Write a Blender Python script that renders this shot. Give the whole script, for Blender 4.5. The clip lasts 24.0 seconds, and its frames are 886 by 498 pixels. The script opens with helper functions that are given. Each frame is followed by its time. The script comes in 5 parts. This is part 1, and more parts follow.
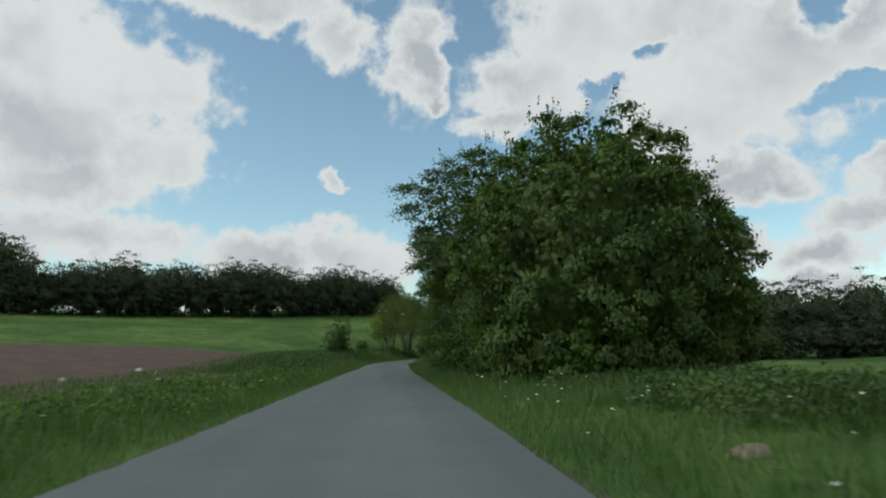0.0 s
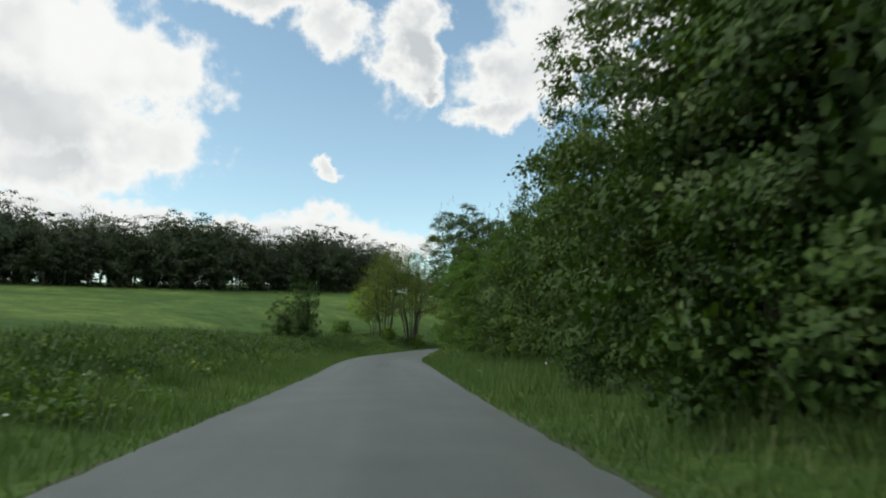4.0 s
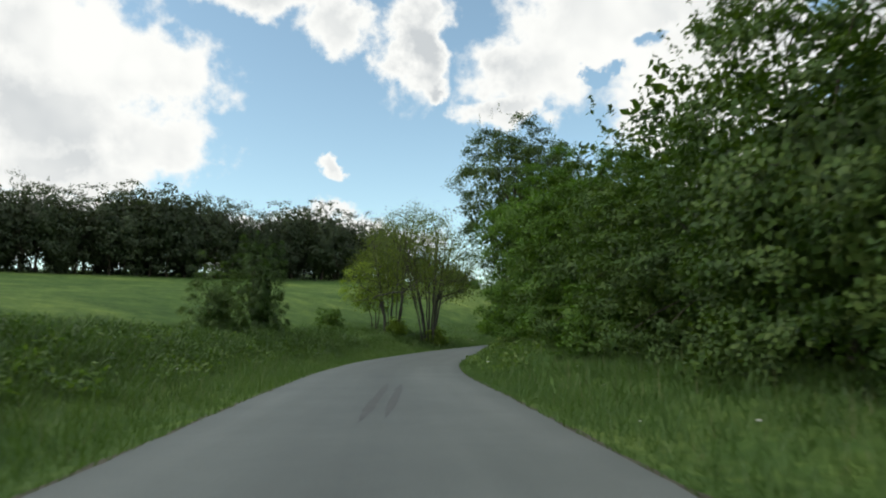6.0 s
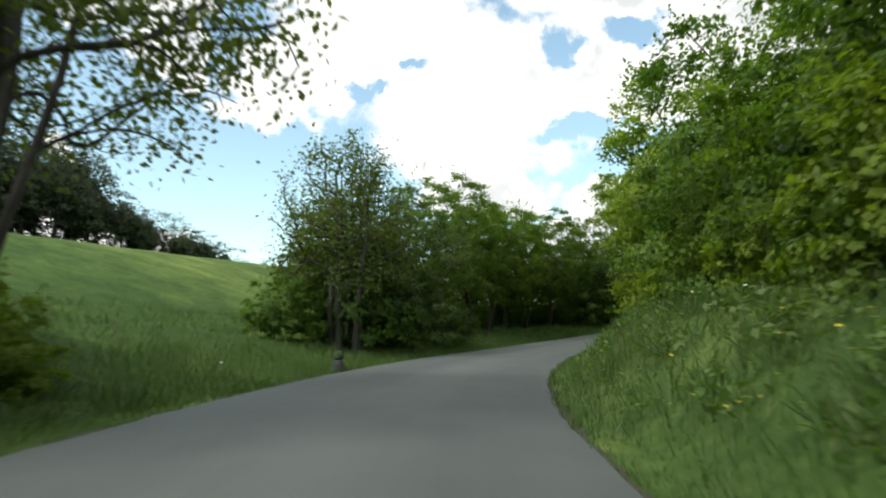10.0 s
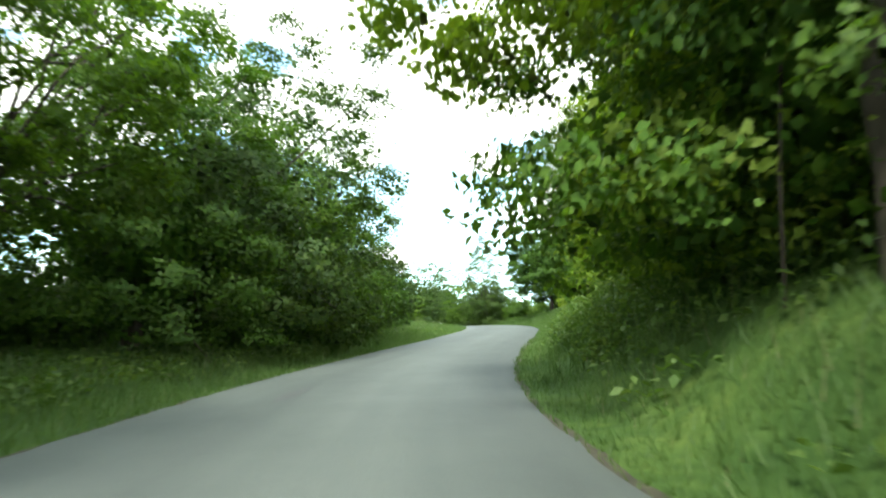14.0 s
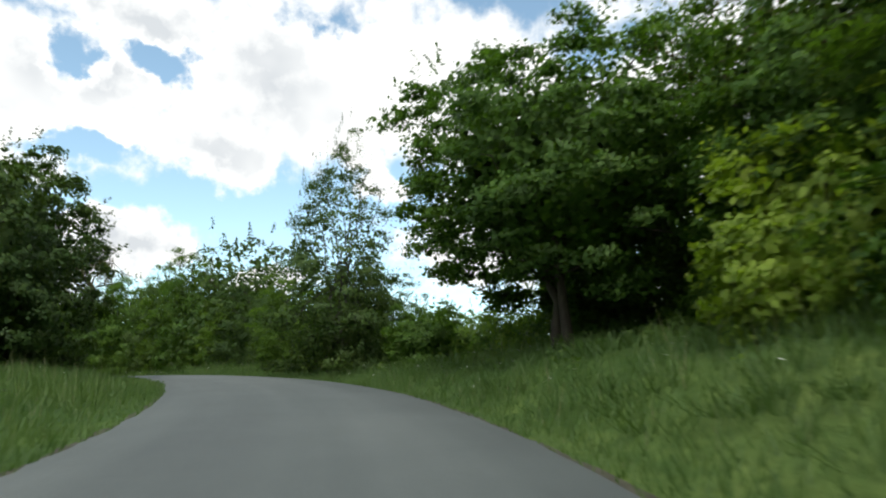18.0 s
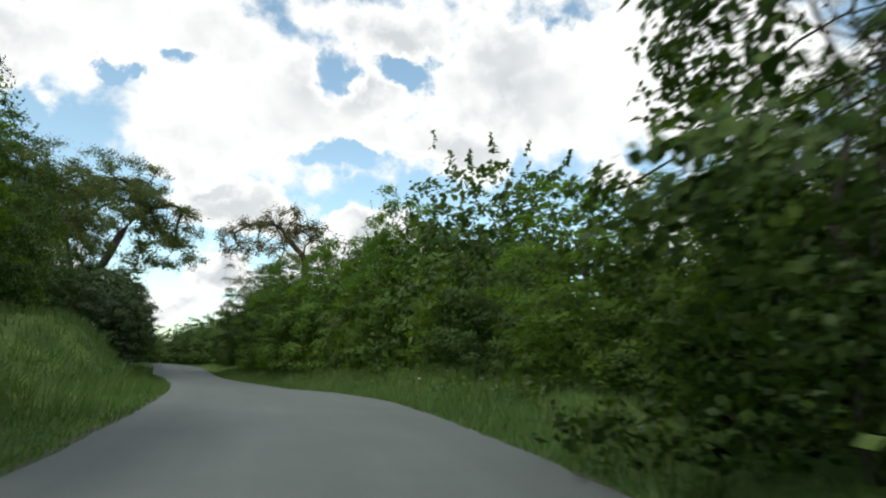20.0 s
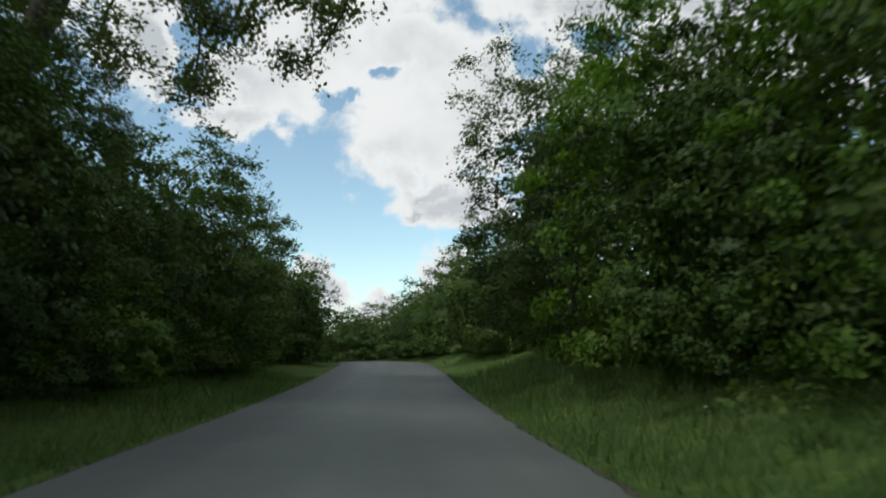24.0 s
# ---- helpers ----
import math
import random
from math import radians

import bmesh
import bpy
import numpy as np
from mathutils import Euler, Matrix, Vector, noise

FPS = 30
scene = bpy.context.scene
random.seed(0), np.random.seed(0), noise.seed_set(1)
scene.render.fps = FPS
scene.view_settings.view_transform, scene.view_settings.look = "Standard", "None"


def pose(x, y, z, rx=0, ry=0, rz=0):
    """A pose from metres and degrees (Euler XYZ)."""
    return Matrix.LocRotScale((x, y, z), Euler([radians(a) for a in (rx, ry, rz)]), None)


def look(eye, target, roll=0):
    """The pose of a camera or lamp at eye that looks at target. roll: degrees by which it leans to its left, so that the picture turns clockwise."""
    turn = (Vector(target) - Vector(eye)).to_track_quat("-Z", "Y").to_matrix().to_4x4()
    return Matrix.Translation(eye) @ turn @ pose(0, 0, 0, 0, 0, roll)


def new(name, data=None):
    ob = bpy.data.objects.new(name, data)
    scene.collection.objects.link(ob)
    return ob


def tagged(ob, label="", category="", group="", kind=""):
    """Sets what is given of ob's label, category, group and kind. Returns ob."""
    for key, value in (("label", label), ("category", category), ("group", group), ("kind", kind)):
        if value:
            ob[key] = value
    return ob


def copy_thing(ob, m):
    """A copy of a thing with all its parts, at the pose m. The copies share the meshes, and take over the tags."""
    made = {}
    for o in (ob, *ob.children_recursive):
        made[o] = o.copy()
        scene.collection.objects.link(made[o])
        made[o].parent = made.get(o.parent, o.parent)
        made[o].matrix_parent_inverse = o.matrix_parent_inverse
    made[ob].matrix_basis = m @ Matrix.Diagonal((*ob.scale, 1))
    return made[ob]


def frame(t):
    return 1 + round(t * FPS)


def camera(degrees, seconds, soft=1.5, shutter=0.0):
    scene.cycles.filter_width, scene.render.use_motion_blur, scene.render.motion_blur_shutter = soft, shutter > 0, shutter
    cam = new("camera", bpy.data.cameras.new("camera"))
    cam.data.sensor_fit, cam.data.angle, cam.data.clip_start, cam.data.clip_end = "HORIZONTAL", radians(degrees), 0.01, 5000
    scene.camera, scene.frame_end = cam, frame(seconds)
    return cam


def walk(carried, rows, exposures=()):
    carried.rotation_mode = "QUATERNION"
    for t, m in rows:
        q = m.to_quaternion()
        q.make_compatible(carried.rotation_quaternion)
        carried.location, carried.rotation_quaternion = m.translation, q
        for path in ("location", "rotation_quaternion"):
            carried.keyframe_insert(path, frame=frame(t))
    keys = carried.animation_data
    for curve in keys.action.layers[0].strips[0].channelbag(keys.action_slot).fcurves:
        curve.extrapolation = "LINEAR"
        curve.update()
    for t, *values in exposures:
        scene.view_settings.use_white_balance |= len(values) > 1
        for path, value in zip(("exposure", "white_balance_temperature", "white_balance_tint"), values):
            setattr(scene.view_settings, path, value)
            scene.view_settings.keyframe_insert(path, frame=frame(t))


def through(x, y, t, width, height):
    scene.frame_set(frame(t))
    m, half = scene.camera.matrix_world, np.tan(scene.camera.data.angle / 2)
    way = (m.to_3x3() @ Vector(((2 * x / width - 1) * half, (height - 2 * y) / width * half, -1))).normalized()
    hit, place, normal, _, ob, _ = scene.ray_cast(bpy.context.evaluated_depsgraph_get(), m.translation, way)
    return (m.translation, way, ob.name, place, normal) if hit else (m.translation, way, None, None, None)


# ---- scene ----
cam = camera(68.0, 24.0, soft=2.0, shutter=0.24)
PATH = [
    (0.0, pose(0.00, 0.00, 1.20, 99.25, 0.49, 0.08)),
    (0.5, pose(-0.38, 5.82, 1.20, 99.55, 0.95, -0.25)),
    (1.0, pose(-1.02, 11.40, 1.20, 99.74, 0.29, -0.56)),
    (1.5, pose(-1.40, 16.75, 1.20, 99.95, 1.07, -0.33)),
    (2.0, pose(-2.03, 22.70, 1.20, 100.05, 0.72, -0.08)),
    (2.5, pose(-2.54, 28.52, 1.20, 100.05, 0.31, -0.05)),
    (4.5, pose(-4.58, 50.50, 1.20, 98.04, -0.28, -0.76)),
    (5.0, pose(-5.08, 56.71, 1.20, 98.15, 0.26, -0.36)),
    (5.5, pose(-5.47, 62.52, 1.20, 98.25, 0.03, -0.20)),
    (6.0, pose(-5.85, 68.98, 1.20, 98.15, 0.21, -0.07)),
    (6.5, pose(-6.36, 74.81, 1.20, 98.05, 0.71, 0.01)),
    (7.0, pose(-6.74, 81.26, 1.20, 98.05, 0.31, -0.05)),
    (7.5, pose(-7.13, 87.20, 1.20, 98.15, -0.54, -0.39)),
    (8.0, pose(-7.38, 93.78, 1.24, 98.34, -1.63, -1.18)),
    (8.5, pose(-7.27, 99.72, 1.28, 98.51, -1.67, -3.41)),
    (9.0, pose(-6.65, 106.03, 1.38, 98.65, -0.89, -9.56)),
    (9.5, pose(-5.66, 111.99, 1.48, 98.88, 0.25, -15.55)),
    (10.0, pose(-3.79, 118.30, 1.68, 99.03, -0.54, -21.62)),
    (10.5, pose(-1.67, 123.85, 1.88, 99.30, 0.68, -27.29)),
    (12.5, pose(10.95, 143.98, 2.84, 100.25, -0.25, -43.98)),
    (13.0, pose(15.03, 148.70, 3.10, 100.45, -0.00, -46.47)),
    (13.5, pose(19.13, 153.07, 3.43, 100.82, -0.42, -49.80)),
    (14.0, pose(23.82, 157.33, 3.85, 100.93, 0.87, -54.14)),
    (14.5, pose(28.45, 161.15, 4.33, 101.08, 1.24, -58.54)),
    (15.0, pose(33.75, 164.81, 4.86, 101.38, 2.47, -62.69)),
    (15.5, pose(38.80, 167.84, 5.42, 101.71, 2.42, -67.17)),
    (16.0, pose(44.61, 170.44, 6.02, 101.50, 2.22, -70.24)),
    (16.5, pose(49.79, 173.00, 6.62, 102.00, 3.43, -71.47)),
    (17.0, pose(55.51, 175.87, 7.23, 102.53, 2.96, -69.82)),
    (17.5, pose(60.55, 178.64, 7.82, 102.74, 1.65, -66.79)),
    (18.0, pose(65.77, 181.86, 8.39, 103.12, -0.13, -64.05)),
    (18.5, pose(70.39, 185.06, 8.92, 103.22, -1.95, -60.62)),
    (19.0, pose(75.09, 189.07, 9.40, 103.13, -2.90, -55.22)),
    (19.5, pose(79.00, 193.00, 9.82, 102.75, -3.73, -49.48)),
    (21.5, pose(91.75, 213.67, 10.85, 99.25, -0.49, -30.28)),
    (22.0, pose(94.40, 219.86, 10.85, 99.21, -0.25, -27.40)),
    (22.5, pose(96.61, 225.56, 10.85, 99.38, 0.07, -25.63)),
    (23.0, pose(98.96, 231.60, 10.85, 99.56, 0.60, -24.53)),
    (23.5, pose(101.12, 237.03, 10.85, 99.75, 0.04, -24.22)),
    (24.0, pose(103.18, 242.47, 10.85, 99.74, 0.21, -23.99)),
]
EXPO = [(0.0, -0.68, 6250, 5.0), (2.5, -0.45, 6450, 8.0), (4.5, -0.25, 6507, 8.0), (7.0, -0.05, 6650, 7.5), (8.0, 0.25, 6750, 7.0), (9.5, 0.2, 6750, 7.6), (10.5, 0.35, 6750, 8.0), (12.5, 1.38, 6700, -4.0), (13.3, 1.48, 6650, -6.0), (14.0, 1.56, 6660, -1.0), (14.5, 1.26, 6680, 3.0), (15.5, 0.58, 6620, 6.0), (16.5, 0.02, 6530, 7.5), (18.0, 0.07, 6500, 9.0), (19.0, -0.08, 6500, 9.0), (19.5, -0.08, 6500, 9.0), (21.5, 0.06, 6600, 2.0), (22.5, 0.16, 6629, 0.8), (23.2, 0.18, 6650, 0.0), (24.0, -0.4, 6350, 8.0)]
walk(cam, PATH, EXPO)

# ---- sky, clouds and sun ----
SUN_AZ, SUN_EL = 108.0, 46.0
CLOUDS_WEST = [(32.3, 22.3, 6.8, 4.5), (33.0, 16.8, 8.9, 5.5), (25.8, 21.4, 6.3, 3.0), (24.6, 15.9, 5.8, 3.0), (31.2, 13.3, 7.4, 2.5), (30.9, 9.1, 10.0, 2.2), (15.3, 8.2, 5.8, 2.2), (10.6, 9.2, 3.7, 2.0), (6.7, 8.3, 5.3, 2.2), (10.0, 15.2, 1.7, 0.8), (17.5, 29.0, 10.0, 2.2), (9.4, 27.2, 3.7, 2.5), (2.2, 25.1, 3.2, 4.5), (1.1, 21.9, 1.8, 1.2)]
CLOUDS_NORTH = [(-9.2, 23.4, 6.8, 3.5), (-18.8, 26.0, 10.5, 4.5), (-22.9, 20.1, 7.9, 5.5), (-29.5, 22.4, 9.5, 5.5), (-32.9, 24.5, 7.9, 3.0), (-6.1, 20.1, 3.7, 1.5), (-33.6, 10.2, 4.2, 2.0), (-30.1, 7.4, 5.3, 2.0), (-29.5, 4.9, 4.7, 1.2), (-14.3, 27.4, 7.9, 5.0), (-23.8, 14.7, 3.2, 1.2), (-36.1, 13.7, 2.6, 1.2), (-22.1, 13.0, 1.1, 1.0), (-18.9, 4.9, 4.2, 1.5), (-23.8, 7.8, 2.6, 2.0), (-14.0, 6.8, 2.1, 1.5)]
CLOUDS_EAST = [(-51.5, 25.3, 13.7, 5.5), (-64.2, 29.0, 10.5, 5.0), (-44.8, 20.2, 5.8, 2.5), (-37.2, 29.4, 7.9, 2.5), (-36.7, 21.3, 3.2, 2.0), (-57.9, 18.9, 2.4, 1.5), (-70.0, 26.6, 6.3, 4.0), (-48.7, 10.0, 3.7, 1.2), (-42.5, 21.0, 4.7, 2.5), (-49.1, 28.2, 6.8, 5.0), (-65.2, 25.9, 8.9, 5.5), (-70.2, 14.4, 9.5, 4.5), (-38.1, 12.3, 5.3, 2.5), (-25.7, 13.7, 5.8, 2.0)]
CLOUD_GAPS = [(-32.0, 25.3, 2.6, 2.6), (-39.5, 26.3, 3.4, 2.6), (-32.9, 19.1, 4.7, 1.8), (-52.3, 32.4, 5.3, 1.9), (-19.2, 24.7, 3.7, 1.2), (-14.6, 22.2, 1.8, 1.5)]


def make_world():
    w = bpy.data.worlds.new("sky")
    scene.world = w
    w.use_nodes = True
    nt = w.node_tree
    nt.nodes.clear()

    def nd(kind, **kw):
        n = nt.nodes.new(kind)
        for k, v in kw.items():
            if k == "op":
                n.operation = v
            elif k == "i":
                for a, b in v.items():
                    n.inputs[a].default_value = b
        return n

    def ln(a, b, o=0, i=0):
        nt.links.new(a.outputs[o], b.inputs[i])

    def mth(op, a, b=None, c=None):
        n = nd("ShaderNodeMath", op=op)
        for k, v in enumerate((a, b, c)):
            if v is None:
                continue
            if isinstance(v, (int, float)):
                n.inputs[k].default_value = v
            else:
                ln(v, n, 0, k)
        return n

    out = nd("ShaderNodeOutputWorld")
    bg = nd("ShaderNodeBackground")
    bg.inputs[1].default_value = 0.1
    sky = nd("ShaderNodeTexSky")
    sky.sky_type = "NISHITA"
    sky.sun_disc = False
    sky.sun_elevation = radians(SUN_EL)
    sky.sun_rotation = radians(-SUN_AZ)
    sky.air_density, sky.dust_density, sky.ozone_density = 1.0, 0.6, 1.5
    tc = nd("ShaderNodeTexCoord")
    sep = nd("ShaderNodeSeparateXYZ")
    ln(tc, sep)

    class Out:
        def __init__(self, node, k):
            self.outputs = [node.outputs[k]]
    X, Y, Z = Out(sep, 0), Out(sep, 1), Out(sep, 2)
    az = mth("MULTIPLY", mth("ARCTAN2", mth("MULTIPLY", X, -1.0), Y), 57.2958)
    el = mth("MULTIPLY", mth("ARCSINE", Z), 57.2958)
    # ragged edges: shift the lookup by noise
    wob = nd("ShaderNodeTexNoise", i={"Scale": 14.0, "Detail": 5.0, "Roughness": 0.6})
    ln(tc, wob)
    wsub = nd("ShaderNodeVectorMath", op="SUBTRACT")
    wsub.inputs[1].default_value = (0.5, 0.5, 0.5)
    nt.links.new(wob.outputs["Color"], wsub.inputs[0])
    wsc = nd("ShaderNodeVectorMath", op="MULTIPLY")
    wsc.inputs[1].default_value = (9.0, 6.0, 0.0)
    ln(wsub, wsc)
    comb = nd("ShaderNodeCombineXYZ")
    ln(az, comb, 0, 0)
    ln(el, comb, 0, 1)
    pos = nd("ShaderNodeVectorMath", op="ADD")
    ln(comb, pos, 0, 0)
    ln(wsc, pos, 0, 1)

    def blobs(rows):
        total = None
        for a, e, ra, re in rows:
            s1 = nd("ShaderNodeVectorMath", op="SUBTRACT")
            s1.inputs[1].default_value = (a, e, 0)
            ln(pos, s1)
            s2 = nd("ShaderNodeVectorMath", op="MULTIPLY")
            s2.inputs[1].default_value = (1 / ra, 1 / re, 0)
            ln(s1, s2)
            s3 = nd("ShaderNodeVectorMath", op="LENGTH")
            ln(s2, s3)
            v = nd("ShaderNodeMath", op="SUBTRACT")
            v.inputs[0].default_value = 1.0
            nt.links.new(s3.outputs["Value"], v.inputs[1])
            total = v if total is None else mth("SMOOTH_MAX", total, v, 0.15)
        return total

    seen = blobs(CLOUDS_WEST)
    for rows in (CLOUDS_NORTH, CLOUDS_EAST):
        seen = mth("MAXIMUM", seen, blobs(rows))
    holes = mth("MAXIMUM", blobs(CLOUD_GAPS), 0.0)
    seen = mth("SUBTRACT", seen, mth("MULTIPLY", holes, 1.15))
    # the rest of the dome: broken cumulus on a flat layer
    zc = mth("ADD", mth("MAXIMUM", Z, 0.0), 0.16)
    lay = nd("ShaderNodeCombineXYZ")
    ln(mth("DIVIDE", X, zc), lay, 0, 0)
    ln(mth("DIVIDE", Y, zc), lay, 0, 1)
    far = nd("ShaderNodeTexNoise", i={"Scale": 0.9, "Detail": 7.0, "Roughness": 0.55})
    ln(lay, far)
    fard = mth("MULTIPLY", mth("SUBTRACT", far, 0.47), 5.0)
    # inside the seen stretch the drawn clouds rule, outside it the layer does
    daz = mth("ABSOLUTE", mth("ADD", az, 18.0))
    inside = nd("ShaderNodeMapRange", i={1: 52.0, 2: 66.0, 3: 1.0, 4: 0.0})
    ln(daz, inside)
    low = nd("ShaderNodeMapRange", i={1: 29.0, 2: 34.0, 3: 1.0, 4: 0.0})
    ln(el, low)
    ins = mth("MULTIPLY", inside, low)
    mixd = nd("ShaderNodeMix")
    ln(ins, mixd, 0, 0)
    nt.links.new(fard.outputs[0], mixd.inputs[2])
    nt.links.new(seen.outputs[0], mixd.inputs[3])
    fine = nd("ShaderNodeTexNoise", i={"Scale": 26.0, "Detail": 6.0, "Roughness": 0.55})
    ln(tc, fine)
    dens = mth("ADD", mixd, mth("MULTIPLY", mth("SUBTRACT", fine, 0.5), 1.15))
    cover = nd("ShaderNodeMapRange", i={1: -0.27, 2: 0.25, 3: 0.0, 4: 1.0})
    cover.interpolation_type = "SMOOTHSTEP"
    ln(dens, cover)
    # grey bellies inside the thick parts
    belly = nd("ShaderNodeTexNoise", i={"Scale": 3.6, "Detail": 4.0, "Roughness": 0.5})
    ln(tc, belly)
    shade = nd("ShaderNodeMapRange", i={1: 0.4, 2: 0.6, 3: 0.0, 4: 1.0})
    ln(belly, shade)
    thick = nd("ShaderNodeMapRange", i={1: 0.2, 2: 0.75, 3: 0.0, 4: 1.0})
    ln(dens, thick)
    grey = mth("MULTIPLY", shade, thick)
    ccol = nd("ShaderNodeMix")
    ccol.data_type = "RGBA"
    ln(grey, ccol, 0, 0)
    ccol.inputs[6].default_value = (CLOUD_LIT, CLOUD_LIT, CLOUD_LIT * 0.985, 1)
    ccol.inputs[7].default_value = (CLOUD_LIT * 0.62, CLOUD_LIT * 0.65, CLOUD_LIT * 0.68, 1)
    blue = nd("ShaderNodeMix")
    blue.data_type = "RGBA"
    blue.blend_type = "MULTIPLY"
    blue.inputs[0].default_value = 1.0
    ln(sky, blue, 0, 6)
    blue.inputs[7].default_value = BLUE_GAIN
    fin = nd("ShaderNodeMix")
    fin.data_type = "RGBA"
    ln(cover, fin, 0, 0)
    ln(blue, fin, 2, 6)
    ln(ccol, fin, 2, 7)
    ln(fin, bg, 2, 0)
    ln(bg, out)


CLOUD_LIT = 11.5
BLUE_GAIN = (2.7, 2.7, 2.25, 1)
make_world()
sun = new("sun", bpy.data.lights.new("sun", "SUN"))
sun.data.energy = 1.6
sun.data.angle = radians(9)
sun.data.color = (1.0, 0.97, 0.88)
_a, _e = radians(SUN_AZ), radians(SUN_EL)
sun.matrix_world = look((0, 0, 60), (math.sin(_a) * math.cos(_e), -math.cos(_a) * math.cos(_e), 60 - math.sin(_e)))


# ---- materials ----
def new_mat(name):
    m = bpy.data.materials.new(name)
    m.use_nodes = True
    nt = m.node_tree
    return m, nt, nt.nodes["Principled BSDF"]


def tex(nt, scale, detail=4.0, rough=0.55, coords="Object", stretch=None):
    tc = nt.nodes.new("ShaderNodeTexCoord")
    n = nt.nodes.new("ShaderNodeTexNoise")
    n.inputs["Scale"].default_value, n.inputs["Detail"].default_value, n.inputs["Roughness"].default_value = scale, detail, rough
    if stretch:
        mp = nt.nodes.new("ShaderNodeMapping")
        mp.inputs["Scale"].default_value = stretch
        nt.links.new(tc.outputs[coords], mp.inputs[0])
        nt.links.new(mp.outputs[0], n.inputs[0])
    else:
        nt.links.new(tc.outputs[coords], n.inputs[0])
    return n.outputs["Fac"]


def ramp(nt, fac, stops):
    r = nt.nodes.new("ShaderNodeValToRGB")
    while len(r.color_ramp.elements) < len(stops):
        r.color_ramp.elements.new(0.5)
    for e, (p, c) in zip(r.color_ramp.elements, stops):
        e.position, e.color = p, (*c, 1)
    nt.links.new(fac, r.inputs[0])
    return r.outputs[0]


def mix(nt, fac, a, b, mode="MIX"):
    n = nt.nodes.new("ShaderNodeMix")
    n.data_type, n.blend_type = "RGBA", mode
    for sock, v in ((n.inputs[0], fac), (n.inputs[6], a), (n.inputs[7], b)):
        if isinstance(v, (int, float)):
            sock.default_value = v
        elif isinstance(v, tuple):
            sock.default_value = (*v, 1)
        else:
            nt.links.new(v, sock)
    return n.outputs[2]


def mathn(nt, op, a, b=0.0, c=0.0):
    n = nt.nodes.new("ShaderNodeMath")
    n.operation = op
    for k, v in enumerate((a, b, c)):
        if isinstance(v, (int, float)):
            n.inputs[k].default_value = v
        else:
            nt.links.new(v, n.inputs[k])
    return n.outputs[0]


def bump(nt, bsdf, height, strength=0.5, dist=0.02):
    b = nt.nodes.new("ShaderNodeBump")
    b.inputs["Strength"].default_value, b.inputs["Distance"].default_value = strength, dist
    nt.links.new(height, b.inputs["Height"])
    nt.links.new(b.outputs[0], bsdf.inputs["Normal"])


def leaf_material(name, dark, mid, light, through=0.32, patch=0.35):
    m, nt, p = new_mat(name)
    geo = nt.nodes.new("ShaderNodeNewGeometry")
    info = nt.nodes.new("ShaderNodeObjectInfo")
    big = tex(nt, patch, 3.0)
    v = mathn(nt, "ADD", mathn(nt, "MULTIPLY", geo.outputs["Random Per Island"], 0.3), mathn(nt, "MULTIPLY", big, 0.86))
    v = mathn(nt, "ADD", v, mathn(nt, "MULTIPLY", mathn(nt, "SUBTRACT", info.outputs["Random"], 0.5), 0.3))
    twig = tex(nt, 5.0, 4.0, 0.7)
    v = mathn(nt, "ADD", v, mathn(nt, "MULTIPLY", mathn(nt, "SUBTRACT", twig, 0.5), 0.9))
    col = ramp(nt, v, [(0.15, dark), (0.55, mid), (0.95, light)])
    bump(nt, p, twig, 0.35, 0.1)
    nt.links.new(col, p.inputs["Base Color"])
    p.inputs["Roughness"].default_value = 0.5
    p.inputs["Specular IOR Level"].default_value = 0.3
    tr = nt.nodes.new("ShaderNodeBsdfTranslucent")
    nt.links.new(mix(nt, 1.0, col, (1.08, 1.18, 0.4), "MULTIPLY"), tr.inputs[0])
    ms = nt.nodes.new("ShaderNodeMixShader")
    ms.inputs[0].default_value = through
    nt.links.new(p.outputs[0], ms.inputs[1])
    nt.links.new(tr.outputs[0], ms.inputs[2])
    nt.links.new(ms.outputs[0], nt.nodes["Material Output"].inputs[0])
    return m


def bark_material(name, dark, light):
    m, nt, p = new_mat(name)
    n = tex(nt, 6.0, 6.0, 0.65, stretch=(1, 1, 0.25))
    nt.links.new(ramp(nt, n, [(0.3, dark), (0.7, light)]), p.inputs["Base Color"])
    p.inputs["Roughness"].default_value = 0.9
    bump(nt, p, n, 0.8, 0.03)
    return m


def plain(name, col, rough=0.7, var=0.25, scale=20.0):
    m, nt, p = new_mat(name)
    n = tex(nt, scale, 4.0)
    nt.links.new(ramp(nt, n, [(0.3, tuple(c * (1 - var) for c in col)), (0.7, tuple(c * (1 + var) for c in col))]), p.inputs["Base Color"])
    p.inputs["Roughness"].default_value = rough
    return m


def asphalt_material():
    m, nt, p = new_mat("asphalt")
    grain = tex(nt, 90.0, 3.0, 0.7)
    blot = tex(nt, 0.55, 5.0, 0.6)
    streak = tex(nt, 0.35, 4.0, 0.55, coords="UV", stretch=(7.0, 0.25, 1))
    base = ramp(nt, mathn(nt, "ADD", mathn(nt, "MULTIPLY", blot, 0.3), mathn(nt, "MULTIPLY", streak, 0.7)),
                [(0.34, (0.086, 0.099, 0.096)), (0.5, (0.114, 0.131, 0.125)), (0.68, (0.152, 0.17, 0.162))])
    nt.links.new(mix(nt, 1.0, base, ramp(nt, grain, [(0.3, (0.72, 0.72, 0.72)), (0.7, (1.2, 1.2, 1.2))]), "MULTIPLY"), p.inputs["Base Color"])
    p.inputs["Roughness"].default_value = 0.75
    p.inputs["Specular IOR Level"].default_value = 0.35
    bump(nt, p, grain, 0.5, 0.004)
    return m


